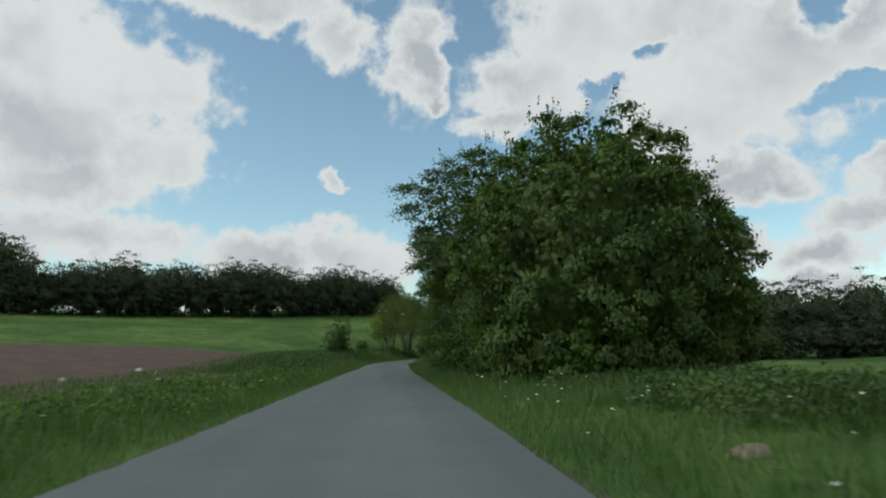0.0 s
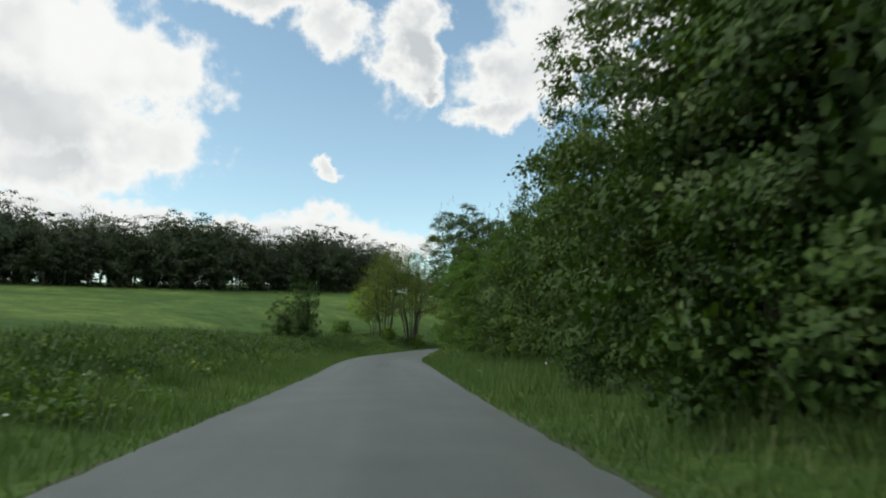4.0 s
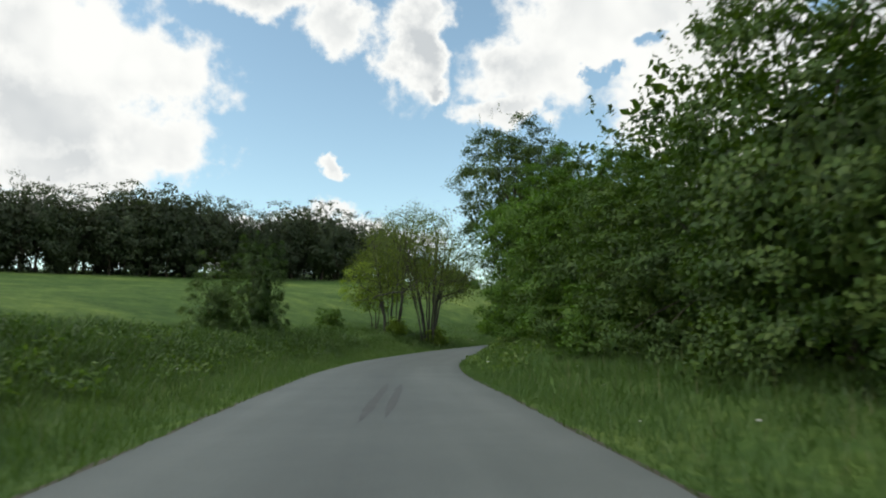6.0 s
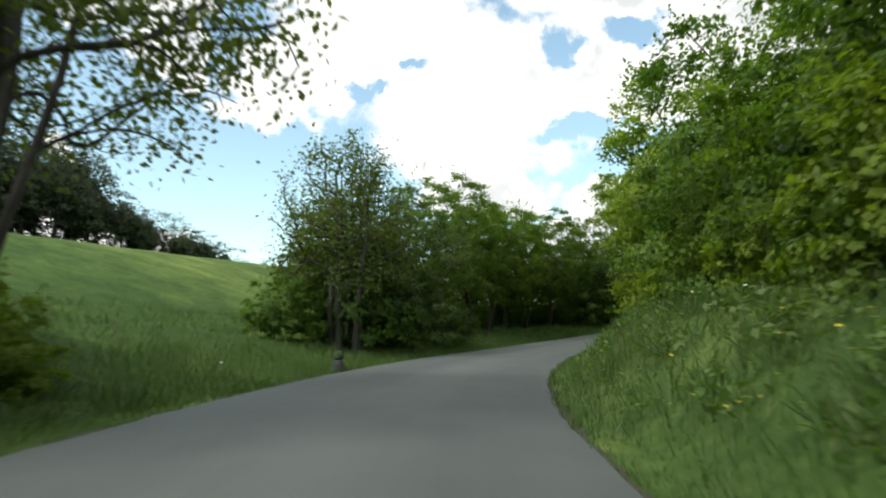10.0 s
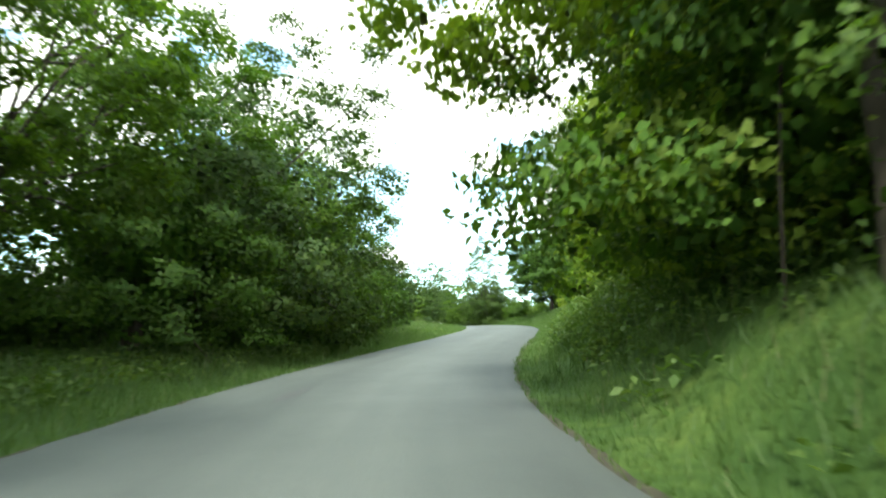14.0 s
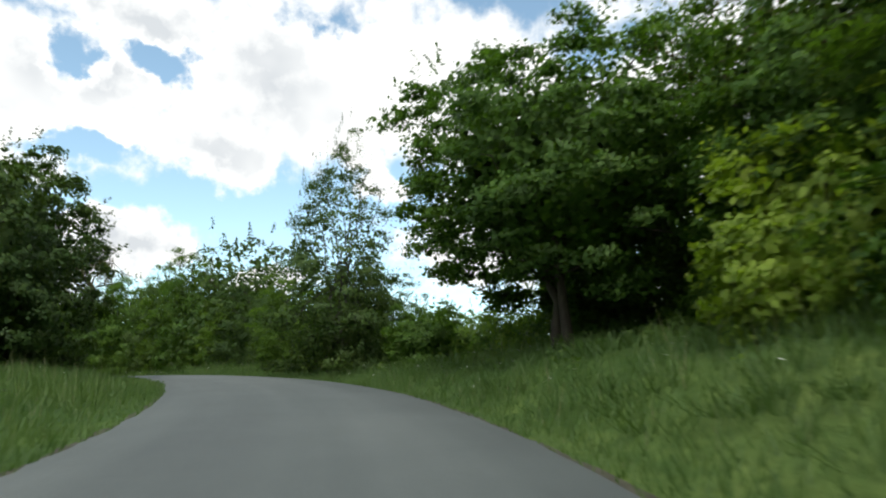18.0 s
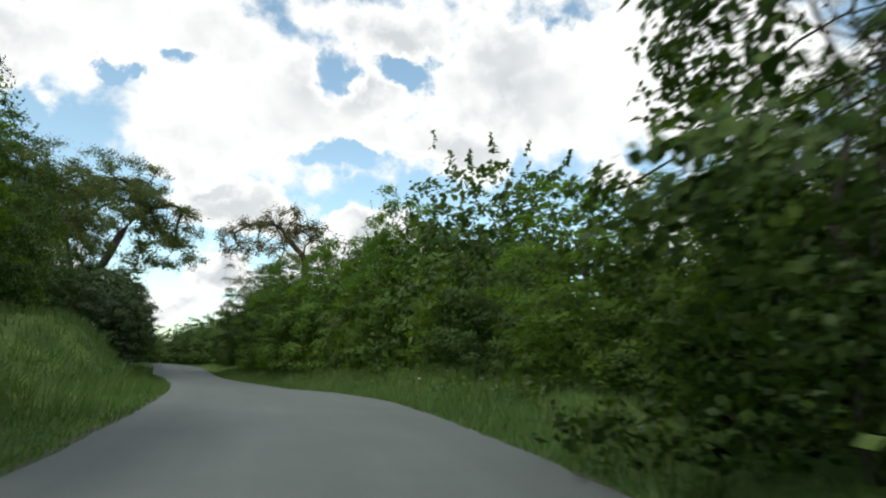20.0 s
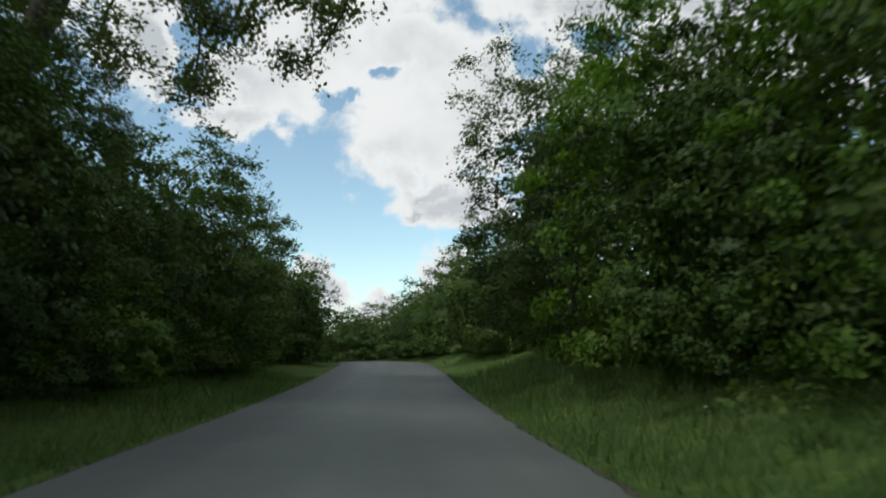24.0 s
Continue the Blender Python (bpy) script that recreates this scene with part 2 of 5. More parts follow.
def ground_material():
    """Grass sheet with a ploughed field to the west and a paler, mown band beside it."""
    m, nt, p = new_mat("meadow")
    geo = nt.nodes.new("ShaderNodeNewGeometry")
    sep = nt.nodes.new("ShaderNodeSeparateXYZ")
    nt.links.new(geo.outputs["Position"], sep.inputs[0])
    x, y = sep.outputs[0], sep.outputs[1]
    fine = tex(nt, 3.0, 6.0, 0.7)
    broad = tex(nt, 0.06, 4.0, 0.55)
    tuft = tex(nt, 0.7, 5.0, 0.6)
    v = mathn(nt, "ADD", mathn(nt, "MULTIPLY", fine, 0.3), mathn(nt, "ADD", mathn(nt, "MULTIPLY", broad, 0.45), mathn(nt, "MULTIPLY", tuft, 0.25)))
    grass = ramp(nt, v, [(0.36, (0.038, 0.08, 0.022)), (0.48, (0.067, 0.122, 0.032)), (0.56, (0.112, 0.172, 0.045)), (0.64, (0.165, 0.228, 0.062))])
    clump = tex(nt, 0.33, 6.0, 0.68)
    grass = mix(nt, 1.0, grass, ramp(nt, clump, [(0.34, (0.72, 0.76, 0.74)), (0.52, (1.0, 1.0, 1.0)), (0.68, (1.42, 1.3, 1.22))]), "MULTIPLY")
    soil = ramp(nt, mathn(nt, "ADD", mathn(nt, "MULTIPLY", fine, 0.5), mathn(nt, "MULTIPLY", tuft, 0.5)), [(0.35, (0.085, 0.06, 0.048)), (0.65, (0.15, 0.112, 0.092))])
    wob = mathn(nt, "MULTIPLY", mathn(nt, "SUBTRACT", tex(nt, 0.15, 3.0), 0.5), 5.0)
    # soil: west of the verge, south of a slanting headland
    a = mathn(nt, "ADD", mathn(nt, "ADD", mathn(nt, "MULTIPLY", x, -1.0), wob), -9.0 - 0.0)
    a = mathn(nt, "ADD", a, mathn(nt, "MULTIPLY", y, -0.083))
    b = mathn(nt, "SUBTRACT", mathn(nt, "ADD", mathn(nt, "MULTIPLY", x, -0.12), 68.0), mathn(nt, "ADD", y, wob))
    edge = mathn(nt, "MINIMUM", a, b)
    ms = nt.nodes.new("ShaderNodeMapRange")
    ms.inputs[1].default_value, ms.inputs[2].default_value = -0.8, 0.8
    nt.links.new(edge, ms.inputs[0])
    col = mix(nt, ms.outputs[0], grass, soil)
    nt.links.new(col, p.inputs["Base Color"])
    p.inputs["Roughness"].default_value = 0.95
    p.inputs["Specular IOR Level"].default_value = 0.1
    bump(nt, p, mathn(nt, "ADD", fine, tuft), 1.0, 0.12)
    return m


M_HEDGE = leaf_material("hedge_leaves", (0.066, 0.125, 0.022), (0.128, 0.22, 0.035), (0.21, 0.31, 0.055), 0.58)
M_MID = leaf_material("bush_leaves", (0.044, 0.099, 0.018), (0.099, 0.195, 0.033), (0.189, 0.293, 0.049), 0.42)
# deep green with the shade of the hedges put into the leaf colour
M_DEEP_SHADE = leaf_material("deep_shade_leaves", (0.029, 0.060, 0.017), (0.062, 0.120, 0.028), (0.130, 0.195, 0.042), 0.32)
# dark ivy green, also used as painted shade for foliage away from the sun
M_IVY_SHADE = leaf_material("ivy_shade_leaves", (0.030, 0.059, 0.020), (0.065, 0.115, 0.035), (0.135, 0.196, 0.054), 0.3)
# yellow-green young leaves, with sunlight painted in by a raised colour
M_FRESH_SUNLIT = leaf_material("fresh_sunlit_leaves", (0.136, 0.213, 0.033), (0.236, 0.336, 0.05), (0.34, 0.445, 0.075), 0.5)
M_WILLOW = leaf_material("willow_leaves", (0.055, 0.085, 0.02), (0.12, 0.17, 0.034), (0.19, 0.235, 0.055), 0.42)
M_RUSSET = leaf_material("russet_leaves", (0.06, 0.05, 0.022), (0.11, 0.095, 0.04), (0.16, 0.15, 0.06), 0.3)
M_SHRUB = leaf_material("shrub_leaves", (0.036, 0.062, 0.026), (0.073, 0.114, 0.049), (0.140, 0.192, 0.088), 0.28)
# leaf colour of the wood, lifted towards grey to paint in distance haze
M_FAR_HAZE = leaf_material("hazy_wood_leaves", (0.033, 0.050, 0.030), (0.060, 0.088, 0.048), (0.098, 0.131, 0.062), 0.28)
M_OAK = leaf_material("oak_leaves", (0.05, 0.075, 0.02), (0.09, 0.125, 0.032), (0.14, 0.175, 0.05), 0.35)
M_BARK = bark_material("bark", (0.028, 0.022, 0.016), (0.085, 0.07, 0.052))
M_OAKBARK = bark_material("oak_bark", (0.016, 0.014, 0.012), (0.05, 0.043, 0.036))
M_GREYBARK = bark_material("grey_bark", (0.03, 0.028, 0.024), (0.085, 0.08, 0.068))
M_ROAD = asphalt_material()
M_GROUND = ground_material()
# dirt margin, its colour darkened for the shadow line beside the grass
M_DIRT_SHADOW = plain("road_edge_dirt_shadow", (0.06, 0.056, 0.036), 0.95, 0.4, 6.0)
M_MARK = plain("tyre_rubber", (0.068, 0.074, 0.073), 0.8, 0.2, 9.0)
M_PATCH = plain("tar_patch", (0.088, 0.094, 0.095), 0.75, 0.2, 9.0)
M_BLADE = leaf_material("grass_blades", (0.048, 0.092, 0.026), (0.081, 0.148, 0.041), (0.124, 0.192, 0.058), 0.35, 0.45)
M_RANK = leaf_material("rank_grass", (0.034, 0.072, 0.023), (0.063, 0.118, 0.034), (0.103, 0.165, 0.052), 0.3, 0.5)
M_WEED = leaf_material("weed_leaves", (0.055, 0.108, 0.028), (0.108, 0.190, 0.048), (0.185, 0.255, 0.078), 0.42, 0.8)
M_STRAW = plain("dry_grass", (0.2, 0.2, 0.1), 0.9, 0.25, 8.0)
M_WHITE = plain("white_petals", (0.75, 0.76, 0.7), 0.7, 0.1)
M_YELLOW = plain("yellow_petals", (0.75, 0.6, 0.04), 0.6, 0.1)


# ---- mesh helpers ----
def fast_mesh(name, co, polys, mat, normals=None):
    """co: (n, 3); polys: list of integer arrays (k, corners); normals: one a vertex, for soft shading over many leaves."""
    me = bpy.data.meshes.new(name)
    co = np.asarray(co, np.float32)
    me.vertices.add(len(co))
    me.vertices.foreach_set("co", co.ravel())
    loops = np.concatenate([p.ravel() for p in polys]).astype(np.int32)
    sizes = np.concatenate([np.full(len(p), p.shape[1]) for p in polys]).astype(np.int32)
    starts = np.r_[0, np.cumsum(sizes)[:-1]].astype(np.int32)
    me.loops.add(len(loops))
    me.loops.foreach_set("vertex_index", loops)
    me.polygons.add(len(sizes))
    me.polygons.foreach_set("loop_start", starts)
    me.update(calc_edges=True)
    if normals is not None:
        me.polygons.foreach_set("use_smooth", np.ones(len(sizes), bool))
        me.normals_split_custom_set_from_vertices(np.asarray(normals, np.float32))
    if mat:
        me.materials.append(mat)
    return me


def part(name, me, parent, label=""):
    ob = new(name, me)
    ob.parent = parent
    if label:
        ob["label"] = label
    return ob


def thing(name, label, category, group=""):
    ob = new(name)
    ob.empty_display_size = 0.3
    return tagged(ob, label, category, group)


def sstep(v):
    v = np.clip(v, 0, 1)
    return v * v * (3 - 2 * v)


# ---- the line of the road ----
ROAD_SOUTH = [(1.3, -24.0), (0.3, -12.0), (-0.7, -0.1), (-1.6, 11.9), (-2.6, 23.9), (-3.6, 35.8), (-4.6, 47.8), (-5.5, 59.8), (-6.3, 71.7), (-7.2, 83.7), (-7.9, 95.7), (-7.4, 107.6), (-4.7, 119.3), (0.1, 130.3), (6.6, 140.4), (14.3, 149.6)]
ROAD_NORTH = [(22.9, 157.9), (32.5, 165.2), (43.0, 171.0), (53.8, 176.1), (64.5, 181.6), (74.3, 188.4), (82.5, 197.1), (88.7, 207.4), (93.7, 218.3), (97.9, 229.5), (102.0, 240.85), (105.95, 252.2), (110.1, 263.4), (114.3, 274.7), (118.0, 286.1), (120.3, 297.8), (121.8, 309.4), (119.5, 321.2), (115.0, 332.3)]
LEVELS = [(-24, 0.0), (84, 0.0), (96, 0.05), (108, 0.2), (120, 0.5), (132, 0.93), (144, 1.42), (156, 1.92), (168, 2.65), (180, 3.6), (192, 4.71), (204, 5.9), (216, 7.08), (228, 8.12), (240, 8.96), (252, 9.5), (264, 9.65), (298, 9.65), (308, 9.82), (317, 10.1), (327, 10.5), (336, 10.8), (344, 10.9), (356, 10.7), (400, 9.4)]
HALF = [(-30, 2.4), (60, 2.5), (72, 2.6), (84, 2.85), (106, 2.85), (114, 2.7), (120, 2.75), (150, 2.85), (164, 2.8), (177, 2.62), (200, 2.65), (222, 2.6), (244, 2.55), (262, 2.6), (278, 2.62), (288, 2.75), (300, 2.85), (400, 2.75)]
BANK_R = [(-30, .15), (20, .2), (80, .35), (92, .8), (100, 1.3), (125, 1.6), (150, 1.9), (175, 1.8), (205, 1.7), (220, 1.5), (229, 1.3), (237, .8), (250, .5), (262, .9), (330, 1.0), (400, .6)]
TILT = [(216, 0), (225, .015), (232, .03), (246, .035), (256, .045), (263, .03), (271, 0)]
BANK_START = [(-30, .9), (86, .9), (94, .3), (218, .3), (228, .9), (400, .9)]
BANK_WIDE = [(-30, 4.8), (255, 4.8), (267, 3.0), (280, 3.0), (288, 4.8), (400, 4.8)]
BANK_L = [(-30, .2), (32, .1), (46, .3), (58, .9), (75, 1.3), (110, 1.3), (125, 1.3), (145, .7), (160, .4), (240, .4), (258, 1.0), (267, 2.2), (277, 2.2), (283, 1.2), (293, 1.0), (330, .5), (400, .5)]


def tab(rows, s):
    return np.interp(s, [r[0] for r in rows], [r[1] for r in rows])


def banked(s, n):
    """How far the bend's cross fall lifts the outer side above the road's level."""
    h = tab(HALF, s)
    return tab(TILT, s) * np.clip(n + h, 0, 2 * h) * np.exp(-np.clip(np.abs(n) - 8, 0, None) / 12)


def road_samples(step=1.0):
    pts = np.array(ROAD_SOUTH + ROAD_NORTH)
    pts = np.vstack([2 * pts[0] - pts[1], pts, 2 * pts[-1] - pts[-2]])
    out = []
    for i in range(1, len(pts) - 2):
        p0, p1, p2, p3 = pts[i - 1:i + 3]
        for u in np.linspace(0, 1, 48, endpoint=False):
            out.append(0.5 * (2 * p1 + (p2 - p0) * u + (2 * p0 - 5 * p1 + 4 * p2 - p3) * u * u + (3 * p1 - p0 - 3 * p2 + p3) * u ** 3))
    out = np.array(out)
    s = np.r_[0, np.cumsum(np.linalg.norm(np.diff(out, axis=0), axis=1))] - 24.0
    ss = np.arange(-24.0, s[-1], step)
    return ss, np.stack([np.interp(ss, s, out[:, 0]), np.interp(ss, s, out[:, 1])], 1)


RS, RC = road_samples()
RT = np.gradient(RC, axis=0)
RT /= np.linalg.norm(RT, axis=1)[:, None]
RN = np.stack([RT[:, 1], -RT[:, 0]], 1)
_lv = tab(LEVELS, RS)
RZ = np.convolve(np.pad(_lv, 6, mode="edge"), np.ones(13) / 13, "valid")
S_MAX = RS[-1]


def locate(x, y):
    """Station, offset (right is positive) and smoothed road level for arrays of places."""
    x, y = np.atleast_1d(np.asarray(x, float)), np.atleast_1d(np.asarray(y, float))
    s, n, z = np.empty(len(x)), np.empty(len(x)), np.empty(len(x))
    for a in range(0, len(x), 8000):
        d = np.stack([x[a:a + 8000, None] - RC[None, :, 0], y[a:a + 8000, None] - RC[None, :, 1]], -1)
        q = (d ** 2).sum(-1)
        i = q.argmin(1)
        k = np.arange(len(i))
        s[a:a + 8000] = RS[i] + (d[k, i] * RT[i]).sum(-1)
        side = np.sign((d[k, i] * RN[i]).sum(-1))
        n[a:a + 8000] = side * np.sqrt(q[k, i])
        w = 1 / (q + 0.3) ** 2
        z[a:a + 8000] = (w * RZ).sum(1) / w.sum(1)
    return s, n, z


def relief(x, y, s, n, z):
    """Height of the ground."""
    a = np.abs(n) - tab(HALF, s)
    bank = np.where(n > 0, tab(BANK_R, s) * sstep((a - tab(BANK_START, s)) / (2.9 + tab(BANK_START, s))), tab(BANK_L, s) * sstep((a - 1.2) / tab(BANK_WIDE, s)))
    ditch = -0.12 * np.exp(-((a - 1.0) / 0.6) ** 2)
    q, p = -0.68 * x + 0.73 * y, 0.73 * x + 0.68 * y
    hill = np.clip(q - 20, 0, 70) * 0.022 + np.clip(q - 92, 0, 85) * (0.094 + 0.0005 * np.clip(p - 50, 0, 60))
    hill *= (1 - sstep((p - 128) / 45)) * np.where(n < 0, sstep((-n - 5) / 22), 0.0)
    fade = 1 / (1 + np.clip(np.abs(n) - 200, 0, None) / 200)
    lumps = 0.10 * np.sin(x * 0.9 + 1.3 * np.sin(y * 0.5)) * np.sin(y * 0.8 + x * 0.3) * sstep((a - 0.6) / 3)
    return z + (bank + hill) * fade + ditch + lumps + banked(s, n)


def ground_at(x, y):
    s, n, z = locate(x, y)
    return relief(np.atleast_1d(x), np.atleast_1d(y), s, n, z)


def spot(s, n):
    """A place on the ground at station s, n metres to the right of the road's middle."""
    i = np.interp(s, RS, np.arange(len(RS)))
    c = np.array([np.interp(i, np.arange(len(RS)), RC[:, k]) for k in (0, 1)])
    t = np.array([np.interp(i, np.arange(len(RS)), RN[:, k]) for k in (0, 1)])
    p = c + t * n
    return p[0], p[1], float(ground_at(p[0], p[1])[0])


# ---- ground ----
def build_ground():
    def axis(a, b, step, reach):
        mid = np.arange(a, b + step, step)
        g = step * 1.35 ** np.arange(1, 40)
        g = np.cumsum(g)
        g = g[g < reach]
        return np.r_[a - g[::-1], mid, mid[-1] + g]
    xs, ys = axis(-110, 190, 2.0, 3500), axis(-50, 350, 2.0, 3500)
    gx, gy = np.meshgrid(xs, ys)
    x, y = gx.ravel(), gy.ravel()
    s, n, z = locate(x, y)
    h = relief(x, y, s, n, z)
    h = h - 0.7 * (1 - sstep((np.abs(n) - 11.0) / 2.5))
    co = np.stack([x, y, h], 1)
    w = len(xs)
    i = np.arange(len(ys) - 1)[:, None] * w + np.arange(w - 1)[None]
    quads = np.stack([i, i + 1, i + w + 1, i + w], -1).reshape(-1, 4)
    # finer strips beside the road, in the same sheet
    offs = np.r_[-14, -13, np.arange(-12, -5.9, 1.0), np.arange(-5.5, 5.6, 0.5), np.arange(6, 12.1, 1.0), 13, 14]
    sx = RC[:, None, 0] + RN[:, None, 0] * offs[None]
    sy = RC[:, None, 1] + RN[:, None, 1] * offs[None]
    n2 = np.broadcast_to(offs[None], sx.shape).ravel()
    s2 = np.broadcast_to(RS[:, None], sx.shape).ravel()
    z2 = np.broadcast_to(RZ[:, None], sx.shape).ravel()
    x2, y2 = sx.ravel(), sy.ravel()
    # far from the road's own bend keep one level
    h2 = relief(x2, y2, s2, n2, z2)
    h2 = h2 - np.where(np.abs(n2) < tab(HALF, s2) - 0.15, 0.09, 0.0) - np.where(np.abs(n2) > 13.5, 0.8, 0.0)
    w2 = len(offs)
    j = np.arange(len(RS) - 1)[:, None] * w2 + np.arange(w2 - 1)[None]
    q2 = np.stack([j, j + 1, j + w2 + 1, j + w2], -1).reshape(-1, 4) + len(co)
    me = fast_mesh("ground", np.vstack([co, np.stack([x2, y2, h2], 1)]), [quads, q2], M_GROUND)
    me.polygons.foreach_set("use_smooth", np.ones(len(me.polygons), bool))
    tagged(new("ground", me), "rough green meadow with a brown ploughed field", "ground", kind="structure")


build_ground()


def ribbon(name, s0, s1, n0, n1, lift, mat, cuts=2, step=1.0, taper=0.0, camber=0.0, ragged=0.0, seed=0):
    """A strip along the road between two offsets (functions of s or numbers)."""
    rng = np.random.default_rng(seed)
    s = np.arange(s0, s1 + 1e-6, step)
    cx = np.stack([np.interp(s, RS, RC[:, k]) for k in (0, 1)], 1)
    nn = np.stack([np.interp(s, RS, RN[:, k]) for k in (0, 1)], 1)
    z = np.interp(s, RS, RZ)
    a = n0(s) if callable(n0) else np.full(len(s), n0)
    b = n1(s) if callable(n1) else np.full(len(s), n1)
    if ragged:
        a = a + rng.normal(0, ragged, len(s))
        b = b + rng.normal(0, ragged, len(s))
    if taper:
        k = np.minimum(1, np.minimum(np.arange(len(s)), np.arange(len(s))[::-1]) / taper)
        m = (a + b) / 2
        a, b = m + (a - m) * k, m + (b - m) * k
    u = np.linspace(0, 1, cuts)
    n = a[:, None] * (1 - u) + b[:, None] * u
    half = np.interp(s, [r[0] for r in HALF], [r[1] for r in HALF])[:, None]
    co = np.stack([cx[:, None, 0] + nn[:, None, 0] * n, cx[:, None, 1] + nn[:, None, 1] * n,
                   z[:, None] + lift + camber * (1 - (n / half) ** 2) + banked(s[:, None], n)], -1).reshape(-1, 3)
    i = np.arange(len(s) - 1)[:, None] * cuts + np.arange(cuts - 1)[None]
    quads = np.stack([i, i + 1, i + cuts + 1, i + cuts], -1).reshape(-1, 4)
    me = fast_mesh(name, co, [quads], mat)
    uv = me.uv_layers.new(name="UVMap")
    loop = np.empty(len(me.loops), np.int32)
    me.loops.foreach_get("vertex_index", loop)
    flat = np.stack([n.ravel() / 5.0 + 0.5, np.broadcast_to(s[:, None] / 5.0, n.shape).ravel()], 1)
    uv.data.foreach_set("uv", flat[loop].astype(np.float32).ravel())
    me.polygons.foreach_set("use_smooth", np.ones(len(me.polygons), bool))
    return me


road = tagged(new("road", ribbon("road", -23, S_MAX - 1, lambda s: -tab(HALF, s), lambda s: tab(HALF, s), 0.0, M_ROAD, 11, 0.5, camber=0.05, ragged=0.025)),
              "narrow grey asphalt lane without markings", "road", kind="structure")
for sg, nm in ((1, "right"), (-1, "left")):
    ob = new("road_edge", ribbon("road_edge", -23, S_MAX - 1, lambda s: sg * (tab(HALF, s) - 0.1), lambda s: sg * (tab(HALF, s) + 0.1), -0.012, M_DIRT_SHADOW, 3, 0.5, ragged=0.04, seed=3))
    ob.parent = road
for k, (s_a, s_b, off) in enumerate([(79.0, 88.6, -0.38), (79.6, 88.4, 0.0)]):
    part("tyre_mark", ribbon("tyre_mark", s_a, s_b, lambda s: off + 0.04 * (s - 78), lambda s: off + 0.18 + 0.04 * (s - 78), 0.004, M_MARK, 3, 0.25, taper=8, camber=0.05, ragged=0.012, seed=k), road, "dark rubber tyre mark")
for k, (a, e, n0, n1) in enumerate([(153.8, 164.2, -0.8, -0.58), (164.6, 166.6, -0.4, -0.24), (178.0, 180.5, -1.3, -0.9)]):
    part("tar_patch", ribbon("tar_patch", a, e, lambda s: n0 + 0.03 * (s - a), lambda s: n1 + 0.01 * (s - a), 0.004, M_PATCH, 3, 0.25, taper=5, camber=0.05, ragged=0.02, seed=20 + k), road, "darker tar patch")


# ---- leaves, branches and trees ----
def unit(v):
    return v / (np.linalg.norm(v, axis=-1, keepdims=True) + 1e-9)


def leaves(rng, pos, out, size, up=0.5, wide=0.55, hexa=False, flop=0.45):
    """Folded rhombic leaves at the given places; out: a direction that each leaf leans to."""
    n = len(pos)
    nrm = unit(out * 0.6 + np.array([0, 0, up]) + rng.normal(0, flop, (n, 3)))
    d = unit(np.cross(nrm, rng.normal(0, 1, (n, 3))) + np.array([0, 0, -0.25]))
    sd = unit(np.cross(nrm, d))
    ln = (size * rng.uniform(0.6, 1.35, n))[:, None]
    wd = ln * wide * 0.5
    fold = nrm * ln * 0.08
    if hexa:
        v = np.stack([pos - d * ln * 0.45, pos - d * ln * 0.22 - sd * wd * 0.95 + fold, pos + d * ln * 0.18 - sd * wd + fold, pos + d * ln * 0.5 - nrm * ln * 0.12,
                      pos + d * ln * 0.18 + sd * wd + fold, pos - d * ln * 0.22 + sd * wd * 0.95 + fold], 1).reshape(-1, 3)
        return v, np.arange(n * 6).reshape(n, 6)
    v = np.stack([pos - d * ln * 0.5, pos - sd * wd + fold, pos + d * ln * 0.5 - nrm * ln * 0.1, pos + sd * wd + fold], 1).reshape(-1, 3)
    f = np.arange(n * 4).reshape(n, 4)
    return v, f


def tubes(paths, sides=6):
    """Tapered tubes: each path is (points (k, 3), radii (k,))."""
    co, quads, base = [], [], 0
    ang = np.arange(sides) * 2 * math.pi / sides
    for pts, rad in paths:
        pts, rad = np.asarray(pts, float), np.asarray(rad, float)
        t = unit(np.gradient(pts, axis=0))
        ref = np.where(np.abs(t[:, 2:3]) > 0.9, np.array([[1.0, 0, 0]]), np.array([[0, 0, 1.0]]))
        u = unit(np.cross(t, ref))
        w = np.cross(t, u)
        ring = pts[:, None] + rad[:, None, None] * (np.cos(ang)[None, :, None] * u[:, None] + np.sin(ang)[None, :, None] * w[:, None])
        k = len(pts)
        co.append(ring.reshape(-1, 3))
        i = np.arange(k - 1)[:, None] * sides + np.arange(sides)[None]
        j = np.arange(k - 1)[:, None] * sides + (np.arange(sides)[None] + 1) % sides
        quads.append(np.stack([i, j, j + sides, i + sides], -1).reshape(-1, 4) + base)
        base += k * sides
    return np.vstack(co), np.vstack(quads)


def bend(rng, a, b, sag=0.1, k=6, r0=0.1, r1=0.02):
    """A slightly crooked limb from a to b."""
    a, b = np.asarray(a, float), np.asarray(b, float)
    u = np.linspace(0, 1, k)[:, None]
    ln = np.linalg.norm(b - a)
    p = a + (b - a) * u
    p += rng.normal(0, 0.03 * ln, (k, 3)) * np.sin(np.pi * u)
    p[:, 2] += sag * ln * np.sin(np.pi * u[:, 0])
    return p, r0 + (r1 - r0) * u[:, 0] ** 0.8


